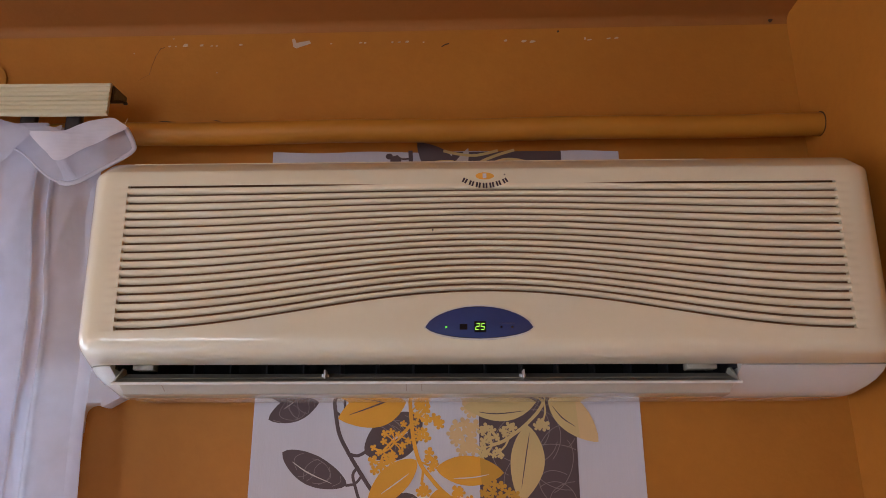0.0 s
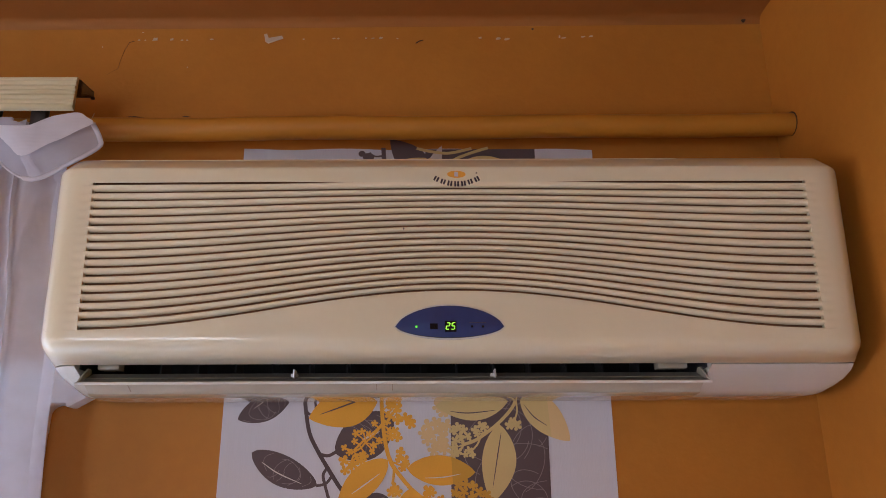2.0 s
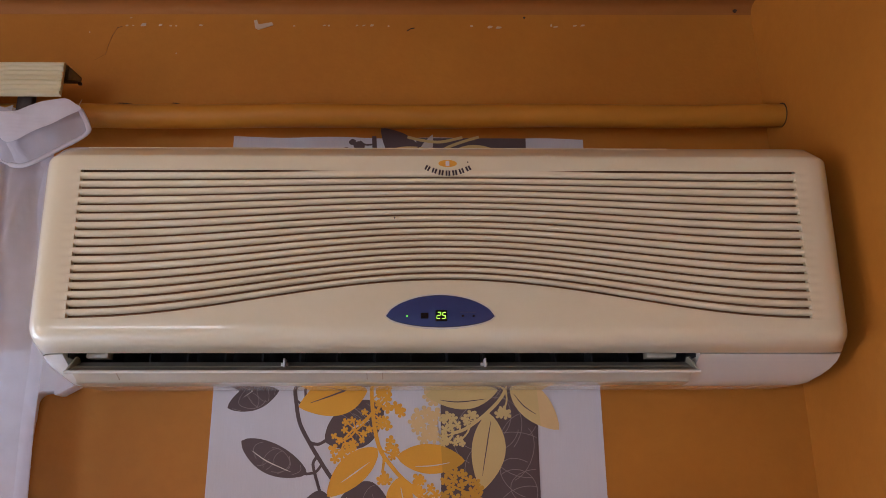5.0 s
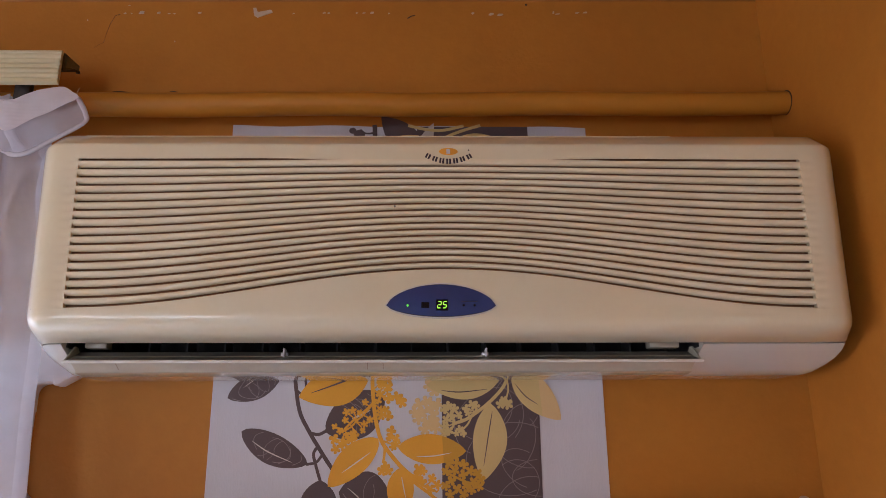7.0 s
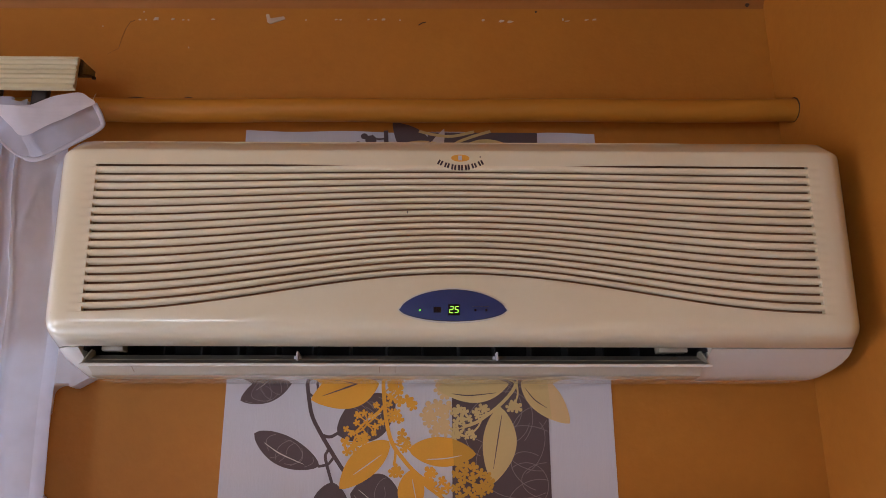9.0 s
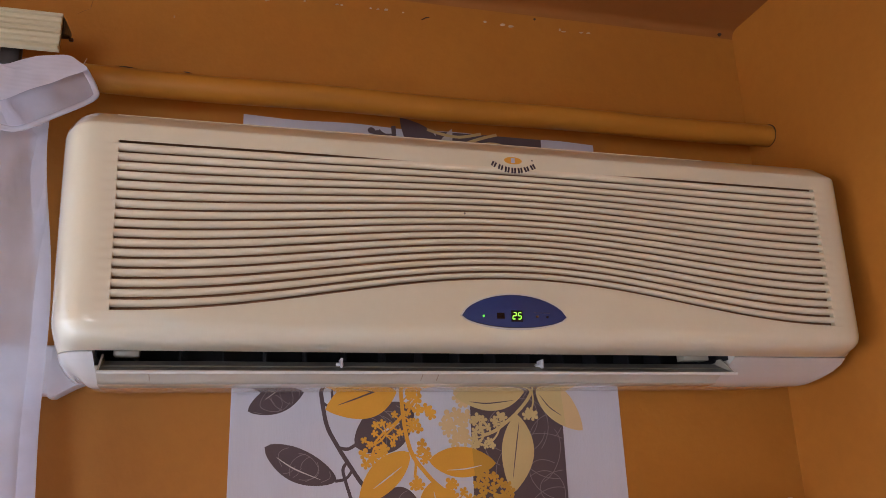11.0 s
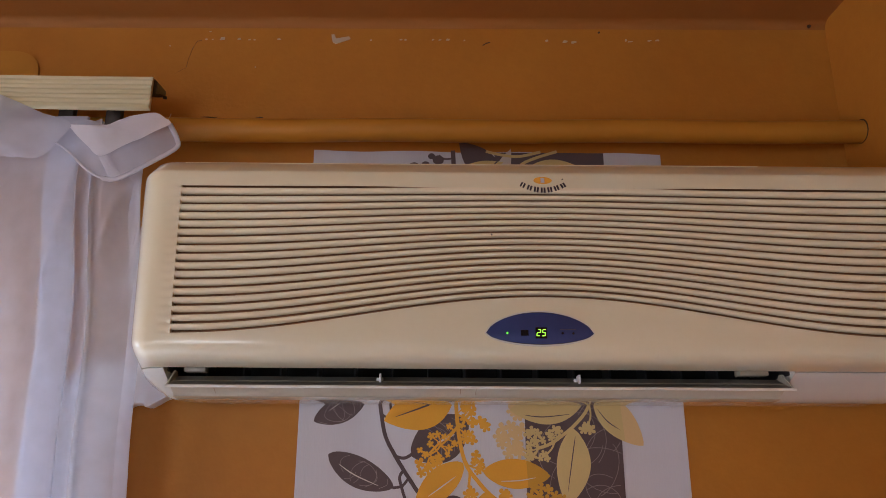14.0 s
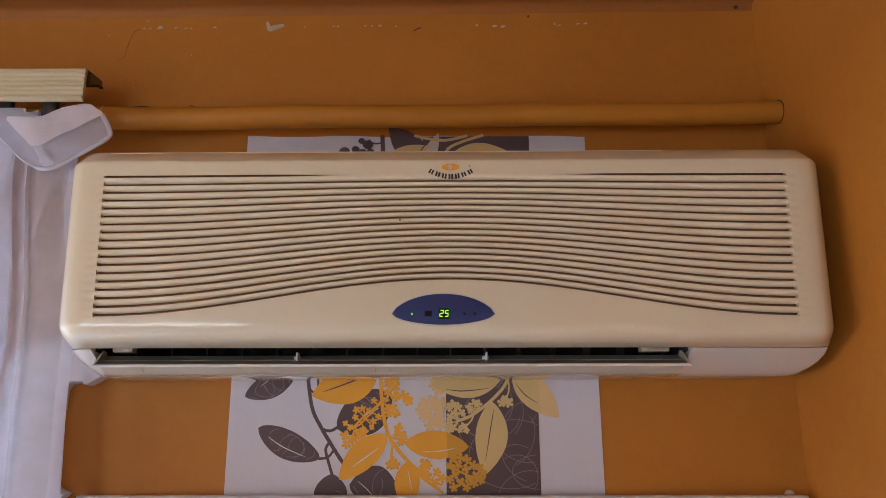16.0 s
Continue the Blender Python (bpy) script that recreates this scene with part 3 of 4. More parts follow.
def cable_ducts():
    # stub out of the unit, elbow, riser
    root = thing("cable_duct", (-0.52, WALL, 1.70), "white plastic cable duct with a rounded elbow behind the curtain", "cable duct")
    bm = bmesh.new()
    loft(bm, [[(x, y, z) for z, y in duct_ring(1.737, 1.790)] for x in (-0.500, -0.466)])
    part("duct_stub", bm, WHITE, root)
    bm = bmesh.new()
    loft(bm, [[(x, y, z) for z, y in duct_ring(a, 1.7895, y0=1.116)] for x, a in ((-0.4655, 1.7325), (-0.460, 1.7325), (-0.440, 1.7440), (-0.425, 1.750))])
    part("duct_sleeve", bm, WHITE, root)
    # elbow with round outer and inner corner
    bm = bmesh.new()
    rings = []
    for k in range(9):
        a = math.pi / 2 * k / 8
        out = Vector((-0.532 - 0.045 * math.sin(a), 1.747 + 0.045 * math.cos(a)))
        inn = Vector((-0.478 - 0.015 * math.sin(a), 1.722 + 0.014 * math.cos(a)))
        rings.append([(inn.x + (out.x - inn.x) * f, y, inn.y + (out.y - inn.y) * f) for f, y in ((0, WALL), (0, 1.121), (0.03, 1.118), (0.97, 1.118), (1, 1.121), (1, WALL))])
    ends2 = [[(inn2[0] + (out2[0] - inn2[0]) * f, y, inn2[1] + (out2[1] - inn2[1]) * f) for f, y in ((0, WALL), (0, 1.121), (0.03, 1.118), (0.97, 1.118), (1, 1.121), (1, WALL))] for inn2, out2 in (((-0.458, 1.736), (-0.458, 1.792)), ((-0.493, 1.700), (-0.577, 1.700)))]
    loft(bm, [ends2[0]] + rings + [ends2[1]])
    part("elbow", bm, WHITE, root)
    bm = bmesh.new()
    loft(bm, [[(x, y, z) for x, y in duct_ring(-0.576, -0.494)] for z in (1.540, 1.700)])
    part("riser", bm, WHITE, root)
    run = thing("cable_duct", (0.0, WALL, 1.56), "white plastic cable duct running along the wall", "cable duct")
    bm = bmesh.new()
    loft(bm, [[(x, y, z) for z, y in duct_ring(1.530, 1.5855 - 0.006 * (x + 0.44), y0=1.108, edge=0.006)] for x in (-0.454, -0.1, 0.2, 0.530)])
    part("duct_body", bm, WHITE, run)
    bm = bmesh.new()
    rings = []
    for k in range(9):
        a = math.pi / 2 * k / 8
        out = Vector((-0.569 + 0.03 * (1 - math.cos(a)), 1.560 - 0.03 * math.sin(a)))
        inn = Vector((-0.493 + 0.022 * (1 - math.cos(a)), 1.611 - 0.022 * math.sin(a)))
        rings.append([(inn.x + (out.x - inn.x) * f, y, inn.y + (out.y - inn.y) * f) for f, y in ((0, WALL), (0, 1.121), (0.03, 1.117), (0.97, 1.117), (1, 1.121), (1, WALL))])
    loft(bm, rings)
    part("elbow", bm, WHITE, run)
    # lump of filler at the end
    bm = bmesh.new()
    bmesh.ops.create_icosphere(bm, subdivisions=2, radius=0.006, matrix=Matrix.Translation((0.515, 1.134, 1.5815)) @ Matrix.Diagonal((1.3, 0.8, 0.8, 1)))
    for v in bm.verts:
        v.co += Vector((0, 0, 0.002)) * noise.noise(v.co * 300)
    part("filler", bm, PLASTER, run)


cable_ducts()


def junction_cover():
    n = 40
    out = [(-0.742 + 0.050 * math.copysign(abs(math.cos(a)) ** 0.75, math.cos(a)), 2.228 + 0.045 * math.copysign(abs(math.sin(a)) ** 0.75, math.sin(a))) for a in (2 * math.pi * k / n for k in range(n))]
    ob = part("junction_cover", plate(out, WALL - 0.004, 0.0045, 0.001, 3), PIPE)
    tagged(ob, "round ochre painted junction box cover on the wall", "box cover")


junction_cover()


def wall_marks():
    """Flakes of missing paint under the ceiling, and hairline cracks."""
    rnd = random.Random(5)
    chips = [(-0.445, 2.303, 4, 2), (-0.435, 2.303, 3, 2), (-0.420, 2.305, 9, 6), (-0.394, 2.305, 6, 3), (-0.378, 2.304, 5, 1.6), (-0.370, 2.304, 4, 1.5), (-0.332, 2.306, 6, 2.6), (-0.187, 2.308, 4, 1.6), (-0.140, 2.310, 5, 1.8), (-0.133, 2.310, 5, 2.6), (-0.089, 2.311, 4, 2.4), (-0.078, 2.311, 5, 1.5), (-0.065, 2.312, 7, 3.2), (-0.039, 2.311, 3, 2), (0.093, 2.314, 6, 3.6), (0.122, 2.313, 9, 4.2), (0.136, 2.312, 9, 4.6), (0.221, 2.318, 3, 4), (0.228, 2.3155, 8, 1.4), (0.259, 2.318, 7, 2), (0.272, 2.319, 8, 2.8), (-0.44, 2.317, 3, 1), (-0.5, 2.29, 2, 2), (-0.365, 2.255, 1.6, 2.4)]
    for x, z, w, h in chips:
        n = rnd.randint(7, 10)
        out = []
        for k in range(n):
            a, r = 2 * math.pi * k / n, rnd.uniform(0.55, 1.0)
            out.append((x + 0.0006 * w * r * math.cos(a), z + 0.0006 * h * r * math.sin(a) + 0.15 * (0.0006 * w * r * math.cos(a))))
        ob = part("paint_flake", plate(out, WALL - 0.0012, 0.0012), PLASTER)
        tagged(ob, "small white patch where paint flaked off", "paint flake", "flakes under the ceiling")
    # the largest flake is hooked
    ob = part("paint_flake", plate([(-0.250, 2.316), (-0.2455, 2.317), (-0.2425, 2.309), (-0.222, 2.3135), (-0.2195, 2.309), (-0.2425, 2.2995), (-0.2475, 2.303)], WALL - 0.0015, 0.0015), PLASTER)
    tagged(ob, "hook-shaped white patch where paint flaked off", "paint flake", "flakes under the ceiling")
    ob = part("paint_crack", tube([(x, WALL - 0.0002, z) for x, z in ((-0.452, 2.3015), (-0.459, 2.299), (-0.465, 2.285), (-0.4690, 2.268), (-0.4715, 2.2515), (-0.480, 2.2465), (-0.488, 2.2405))], lambda t: 0.0006 * (1.15 - t), 5), HAIRLINE)
    tagged(ob, "hairline crack in the paint", "crack")
    ob = part("paint_crack", tube([(-0.010, WALL - 0.0004, 2.3025), (-0.004, WALL - 0.0012, 2.3065), (0.002, WALL - 0.0004, 2.3085)], 0.0009, 5), CRACK)
    tagged(ob, "curled chip of ochre paint", "crack")
    for x, z, r in ((0.178, 2.331, 0.0018), (0.523, 2.349, 0.003)):
        ob = part("dark_spot", plate([(x + r * math.cos(a) * (1 + 0.3 * math.sin(3 * a)), z + r * 0.9 * math.sin(a)) for a in (2 * math.pi * k / 10 for k in range(10))], WALL - 0.0015 if r < 0.003 else WALL - 0.006, 0.003), CRACK)
        tagged(ob, "small dark spot near the ceiling", "spot")


wall_marks()


# ---------- patterned wallpaper strip ----------
def wallpaper():
    top = lambda x: 2.1165 + 0.006 * x + 0.0012 * math.sin(x * 40)
    xs = [-0.2665 + 0.5255 * k / 30 for k in range(31)]
    bm = bmesh.new()
    yp = WALL - 0.0012
    loft(bm, [[(x, yp, top(x)), (x, WALL - 0.0001, top(x)), (x, WALL - 0.0001, 1.56), (x, yp, 1.56)] for x in xs])
    paper = part("wallpaper_strip", bm, PAPER)
    tagged(paper, "white wallpaper strip with grey and golden leaf print on the wall", "wallpaper")
    level = [0]

    def ink(outline, mat, name, lift=0.0):
        """A printed shape; later ones lie over earlier ones."""
        level[0] += 1
        y = yp - 0.0002 - 0.000004 * level[0] - lift
        bm = bmesh.new()
        vs = [bm.verts.new((x, y, z)) for x, z in outline]
        bm.faces.new(vs)
        bmesh.ops.triangulate(bm, faces=bm.faces)
        return part(name, bm, mat, paper)

    def leaf(base, tip, width, mat, bend=0.0, vein=None, fat=0.85, over=None, blunt=0.85):
        b, t = Vector(base), Vector(tip)
        d = t - b
        side = Vector((-d.y, d.x)).normalized()
        mid = lambda s: b + d * s + side * bend * math.sin(math.pi * s)
        half = lambda s: width / 2 * (math.sin(math.pi * s ** fat) if 0 < s < 1 else 0) ** blunt
        n = 22
        left = [mid(k / n) + side * half(k / n) for k in range(n + 1)]
        right = [mid(k / n) - side * half(k / n) for k in range(n - 1, 0, -1)]
        ink([tuple(p) for p in left + right], mat, "leaf_print")
        if over:
            ink([tuple(p) for p in left + right if p.x >= over[0]], over[1], "leaf_print")
        if vein:
            ribbon([mid(s) for s in (0.15, 0.35, 0.5, 0.65, 0.88)], 0.0015, vein, taper=True)
        return mid, half, side

    def ribbon(pts, width, mat, taper=False, smooth=True):
        p = smooth_line([tuple(q) for q in pts], 6) if smooth else [Vector(q) for q in pts]
        l, r = [], []
        for i, q in enumerate(p):
            d = (p[min(i + 1, len(p) - 1)] - p[max(i - 1, 0)])
            d = d.normalized() if d.length else Vector((1, 0))
            s = Vector((-d.y, d.x))
            w = width / 2 * (math.sin(math.pi * (0.08 + 0.84 * i / (len(p) - 1))) if taper else 1)
            l.append(tuple(q + s * w)), r.append(tuple(q - s * w))
        level[0] += 1
        y = yp - 0.0002 - 0.000004 * level[0]
        bm = bmesh.new()
        a = [bm.verts.new((x, y, z)) for x, z in l]
        b = [bm.verts.new((x, y, z)) for x, z in r]
        for i in range(len(a) - 1):
            bm.faces.new((a[i], a[i + 1], b[i + 1], b[i]))
        part("stem_print", bm, mat, paper)

    rnd = random.Random(11)

    def flower(x, z, r, mat):
        """Broad petals that run together about a small heart."""
        level[0] += 1
        y = yp - 0.0002 - 0.000004 * level[0]
        ph, n = rnd.uniform(0, 6), rnd.choice((4, 5, 5))
        rim = []
        for k in range(n * 8):
            a = 6.2832 * k / (n * 8)
            lobe = abs(math.sin(n * a / 2))
            rr = 0.80 * r * (0.40 + 0.62 * lobe ** 0.55) * (1 + 0.10 * math.sin(a + ph))
            rim.append((x + rr * math.cos(a + ph), z + rr * math.sin(a + ph)))
        bm = bmesh.new()
        mid = bm.verts.new((x, y, z))
        vs = [bm.verts.new((px, y, pz)) for px, pz in rim]
        for a, b in zip(vs, vs[1:] + vs[:1]):
            bm.faces.new((mid, a, b))
        part("flower_print", bm, mat, paper)

    def spray(stalk, heads, r, mat, wide=0.0018):
        """Blossoms on thin stalks that leave one twig."""
        for hx, hz in heads:
            flower(hx, hz, r * rnd.uniform(0.85, 1.12), mat)
            foot = min(stalk, key=lambda p: (p[0] - hx) ** 2 + (p[1] - hz) ** 2)
            if (foot[0] - hx) ** 2 + (foot[1] - hz) ** 2 > (0.8 * r) ** 2:
                ribbon([foot, ((foot[0] + hx) / 2 + 0.002, (foot[1] + hz) / 2), (hx, hz)], wide, mat)
        if len(stalk) > 1:
            ribbon(stalk, wide * 1.4, mat)

    # scribbled lines on a grey leaf
    def scribble(mid, half, side, count, seed):
        q = random.Random(seed)
        for _ in range(count):
            s0, turn, size = q.uniform(0.2, 0.8), q.uniform(0, 6.28), q.uniform(0.5, 1.0)
            run = []
            for k in range(17):
                a = turn + 3.6 * k / 16
                s, e = s0 + 0.42 * size * math.cos(a), 1.5 * size * math.sin(a) + 0.2 * math.cos(turn)
                if 0.06 < s < 0.94 and abs(e) < 0.92:
                    run.append(mid(s) + side * half(s) * e)
                else:
                    if len(run) > 3:
                        ribbon(run, 0.0007, LINE, smooth=False)
                    run = []
            if len(run) > 3:
                ribbon(run, 0.0007, LINE, smooth=False)

    # grey leaves and the main stem
    g = leaf((-0.1698, 1.7599), (-0.2462, 1.7167), 0.036, GREY_INK, 0.004, None, 1.1, blunt=0.7)
    scribble(*g, 7, 1)
    ribbon([(-0.2259, 1.7308), (-0.2079, 1.7436), (-0.1988, 1.7497)], 0.0011, VEIN, True)
    g = leaf((-0.1368, 1.6316), (-0.2247, 1.6739), 0.0385, GREY_INK, 0.003, None, 1.05, blunt=0.62)
    scribble(*g, 8, 2)
    ribbon([(-0.2102, 1.6615), (-0.1891, 1.6477), (-0.1572, 1.6339)], 0.0016, VEIN, True)
    g = leaf((-0.1144, 1.6718), (-0.0384, 1.7204), 0.060, GREY_INK, -0.003, None, 1.0, blunt=0.66)
    scribble(*g, 9, 3)
    ribbon([(-0.1592, 1.7541), (-0.1557, 1.7276), (-0.1494, 1.6977), (-0.1368, 1.6738), (-0.1221, 1.6508), (-0.1089, 1.6314), (-0.1004, 1.6207)], 0.0052, GREY_INK)
    ribbon([(-0.1348, 1.6712), (-0.1228, 1.6693), (-0.1090, 1.6773)], 0.0042, GREY_INK)
    ribbon([(-0.1387, 1.6313), (-0.1259, 1.6337), (-0.1181, 1.6429)], 0.0036, GREY_INK)
    ribbon([(-0.1248, 1.6530), (-0.1293, 1.6448), (-0.1266, 1.6322), (-0.1191, 1.6092)], 0.0040, GREY_INK)
    ribbon([(-0.1549, 1.7268), (-0.1475, 1.7223), (-0.1430, 1.7313), (-0.1455, 1.7446), (-0.1527, 1.7522)], 0.0032, GREY_INK)
    g = leaf((-0.1192, 1.6116), (-0.1225, 1.5487), 0.046, GREY_INK, 0.0, None, 0.85)
    scribble(*g, 4, 5)
    g = leaf((-0.0952, 1.5967), (-0.0218, 1.5786), 0.048, GREY_INK, 0.010, None, 0.8)
    scribble(*g, 8, 4)
    ribbon([(-0.0844, 1.6018), (-0.0695, 1.5895), (-0.0582, 1.5755)], 0.0014, VEIN, True)
    # golden leaves, stem and blossom
    leaf((-0.0573, 1.7539), (-0.1518, 1.7178), 0.056, ORANGE, 0.003, None, blunt=0.8)
    ribbon([(-0.1362, 1.7230), (-0.1108, 1.7319), (-0.0845, 1.7417), (-0.0664, 1.7485)], 0.0022, GREY_INK, True)
    ribbon([(-0.0664, 1.7485), (-0.0787, 1.7531), (-0.0888, 1.7578)], 0.0018, GREY_INK, True)
    ribbon([(-0.0550, 1.7538), (-0.0533, 1.7234), (-0.0493, 1.6898), (-0.0413, 1.6612), (-0.0261, 1.6401), (-0.0093, 1.6224), (0.0148, 1.6045)], 0.0052, ORANGE)
    ribbon([(-0.0421, 1.6659), (-0.0367, 1.6513), (-0.0383, 1.6323)], 0.0034, ORANGE)
    ribbon([(-0.0516, 1.7122), (-0.0608, 1.7018), (-0.0756, 1.6900), (-0.0902, 1.6753)], 0.0030, ORANGE)
    ribbon([(-0.0801, 1.6892), (-0.0682, 1.6944), (-0.0563, 1.7002)], 0.0026, VEIN, True)
    spray([(-0.0534, 1.7084), (-0.0586, 1.7017), (-0.0659, 1.6936), (-0.0755, 1.6855)], [(-0.0633, 1.7103), (-0.0459, 1.7121), (-0.0434, 1.7017), (-0.0560, 1.6876), (-0.0705, 1.6966), (-0.0796, 1.6996)], 0.0062, ORANGE)
    spray([(-0.0755, 1.6855), (-0.0810, 1.6789), (-0.0902, 1.6735)], [(-0.0879, 1.6974), (-0.0634, 1.6818), (-0.0659, 1.6734), (-0.0781, 1.6709), (-0.0891, 1.6871), (-0.1030, 1.6791), (-0.0958, 1.6732), (-0.0863, 1.6673)], 0.0062, ORANGE)
    spray([(-0.0901, 1.6699), (-0.0928, 1.6615), (-0.0951, 1.6528)], [(-0.1032, 1.6623), (-0.1006, 1.6500), (-0.0904, 1.6571), (-0.0809, 1.6614), (-0.0894, 1.6456), (-0.0766, 1.6672)], 0.0085, ORANGE)
    spray([(-0.0530, 1.7272), (-0.0460, 1.7227), (-0.0384, 1.7177)], [(-0.0424, 1.7347), (-0.0332, 1.7302), (-0.0430, 1.7204), (-0.0322, 1.7151), (-0.0418, 1.7423), (-0.0341, 1.7408)], 0.0090, ORANGE)
    spray([(-0.0308, 1.7196)], [(-0.0170, 1.7150), (-0.0147, 1.7098), (-0.0216, 1.7180)], 0.0092, ORANGE)
    spray([(-0.0510, 1.7010), (-0.0437, 1.6972)], [(-0.0358, 1.7001), (-0.0320, 1.6920), (-0.0418, 1.6927)], 0.0090, ORANGE)
    spray([(-0.0394, 1.6604), (-0.0346, 1.6589), (-0.0300, 1.6567)], [(-0.0280, 1.6731), (-0.0301, 1.6647), (-0.0219, 1.6632), (-0.0255, 1.6523), (-0.0211, 1.6559)], 0.0080, ORANGE)
    spray([(-0.0383, 1.6323)], [(-0.0392, 1.6223), (-0.0318, 1.6222), (-0.0356, 1.6280)], 0.0088, ORANGE)
    leaf((-0.0451, 1.6634), (-0.1093, 1.6031), 0.0385, ORANGE, -0.002, None, 0.9, blunt=0.7)
    ribbon([(-0.0916, 1.6206), (-0.0742, 1.6325), (-0.0552, 1.6460)], 0.0015, PAPER, True)
    leaf((-0.0141, 1.6271), (-0.0151, 1.5612), 0.035, ORANGE, -0.001, None, 0.8)
    ribbon([(-0.0140, 1.6143), (-0.0117, 1.6029), (-0.0087, 1.5889)], 0.0014, PAPER, True)
    spray([(-0.0048, 1.6206), (0.0045, 1.6127), (0.0156, 1.6027), (0.0322, 1.5955)], [(0.0082, 1.6241), (0.0048, 1.6162), (0.0137, 1.6212), (0.0123, 1.6084), (0.0256, 1.6125), (0.0322, 1.6043), (0.0233, 1.5984), (-0.0011, 1.6106)], 0.0084, ORANGE)
    ribbon([(-0.0122, 1.6260), (0.0026, 1.6081), (0.0193, 1.5956), (0.0339, 1.5843)], 0.0040, ORANGE)
    # pale blossom beside the dark panel
    for hx, hz in ((0.0085, 1.7074), (0.0191, 1.7104), (0.0275, 1.7036), (0.0032, 1.6970), (0.0138, 1.6969), (0.0275, 1.6931), (0.0077, 1.6880), (0.0198, 1.6828), (0.0160, 1.6747), (0.0289, 1.6835), (0.0336, 1.7073), (0.0304, 1.6761), (0.0223, 1.7315), (0.0291, 1.7246), (0.0246, 1.7383)):
        flower(hx, hz, 0.0105, PALE)
    # dark panel with straw-coloured branch
    zb = 1.561
    ink([(0.039, 1.75), (0.039, zb), (0.170, zb), (0.171, top(0.17) - 0.0004), (0.005, top(0.0) - 0.0004), (0.005, 1.90), (0.039, 1.80)], GREY_INK, "panel_print")
    rings = random.Random(21)
    for k in range(15):
        cx, cz, r, ra, ph = rings.uniform(0.085, 0.19), rings.uniform(1.575, 1.735), rings.uniform(0.030, 0.062), rings.uniform(0.6, 1.0), rings.uniform(0, 3.14)
        a0, sweep = rings.uniform(0, 6.28), rings.uniform(2.2, 5.5)
        run = []
        for m in range(31):
            a = a0 + sweep * m / 30
            u, v = r * math.cos(a), r * ra * math.sin(a)
            p = (cx + u * math.cos(ph) - v * math.sin(ph), cz + u * math.sin(ph) + v * math.cos(ph))
            if 0.041 < p[0] < 0.169 and p[1] > 1.562:
                run.append(p)
            else:
                if len(run) > 3:
                    ribbon(run, 0.0009, LINE, smooth=False)
                run = []
        if len(run) > 3:
            ribbon(run, 0.0009, LINE, smooth=False)
    leaf((0.1201, 1.7457), (0.0184, 1.7330), 0.040, STRAW, 0.006, None, blunt=0.75)
    ribbon([(0.0387, 1.7261), (0.0636, 1.7237), (0.1003, 1.7274)], 0.0016, GREY_INK, True)
    leaf((0.1048, 1.7085), (0.0924, 1.6084), 0.0455, STRAW, 0.004, None, 0.9, blunt=0.8)
    ribbon([(0.1068, 1.6983), (0.1015, 1.6705), (0.0936, 1.6270)], 0.0015, GREY_INK, True)
    leaf((0.1359, 1.7514), (0.1991, 1.6863), 0.043, STRAW, 0.0, None, 0.85, (0.1705, PALE), blunt=0.75)
    ribbon([(0.1391, 1.7341), (0.1521, 1.7181), (0.1689, 1.7067)], 0.0015, GREY_INK, True)
    ribbon([(0.1332, 1.7526), (0.1224, 1.7304), (0.1056, 1.7122), (0.0881, 1.6984), (0.0707, 1.6873), (0.0535, 1.6819)], 0.0044, STRAW)
    ribbon([(0.1278, 1.7418), (0.1292, 1.7265), (0.1257, 1.7144)], 0.0024, STRAW)
    spray([(0.1257, 1.7144)], [(0.1185, 1.7069), (0.1278, 1.7069), (0.1233, 1.7122)], 0.0088, STRAW)
    spray([(0.0900, 1.6995), (0.0842, 1.6973)], [(0.0795, 1.7071), (0.0717, 1.7011), (0.0840, 1.7048), (0.0739, 1.6959)], 0.0076, STRAW)
    spray([(0.0707, 1.6873), (0.0650, 1.6855), (0.0554, 1.6826)], [(0.0481, 1.7057), (0.0427, 1.7005), (0.0557, 1.7012), (0.0518, 1.6923), (0.0449, 1.6871), (0.0617, 1.6930), (0.0425, 1.6782), (0.0485, 1.6723), (0.0424, 1.6687)], 0.0076, STRAW)
    spray([(0.0792, 1.6929), (0.0744, 1.6825), (0.0667, 1.6744)], [(0.0583, 1.6693), (0.0674, 1.6685), (0.0629, 1.6744)], 0.0070, STRAW)
    leaf((-0.0192, 1.6523), (0.0708, 1.6466), 0.0385, ORANGE, 0.000, None, 0.95, (0.039, AMBER_INK), blunt=0.72)
    ribbon([(0.0044, 1.6399), (0.0287, 1.6408), (0.0512, 1.6446)], 0.0014, PAPER, True)
    for hx, hz in ((0.0481, 1.6302), (0.0578, 1.6315), (0.0675, 1.6293), (0.0763, 1.6214), (0.0852, 1.6177), (0.0895, 1.6099), (0.0442, 1.6209), (0.0554, 1.6215), (0.0665, 1.6165), (0.0798, 1.6071), (0.0871, 1.6014), (0.0508, 1.6088), (0.0700, 1.6029), (0.0433, 1.6025), (0.0588, 1.5988), (0.0773, 1.5972), (0.0669, 1.5917), (0.0491, 1.5918)):
        flower(hx, hz, 0.0082, AMBER_INK)
    ribbon([(0.0398, 1.6220), (0.0620, 1.6112), (0.0841, 1.6021)], 0.0030, AMBER_INK)
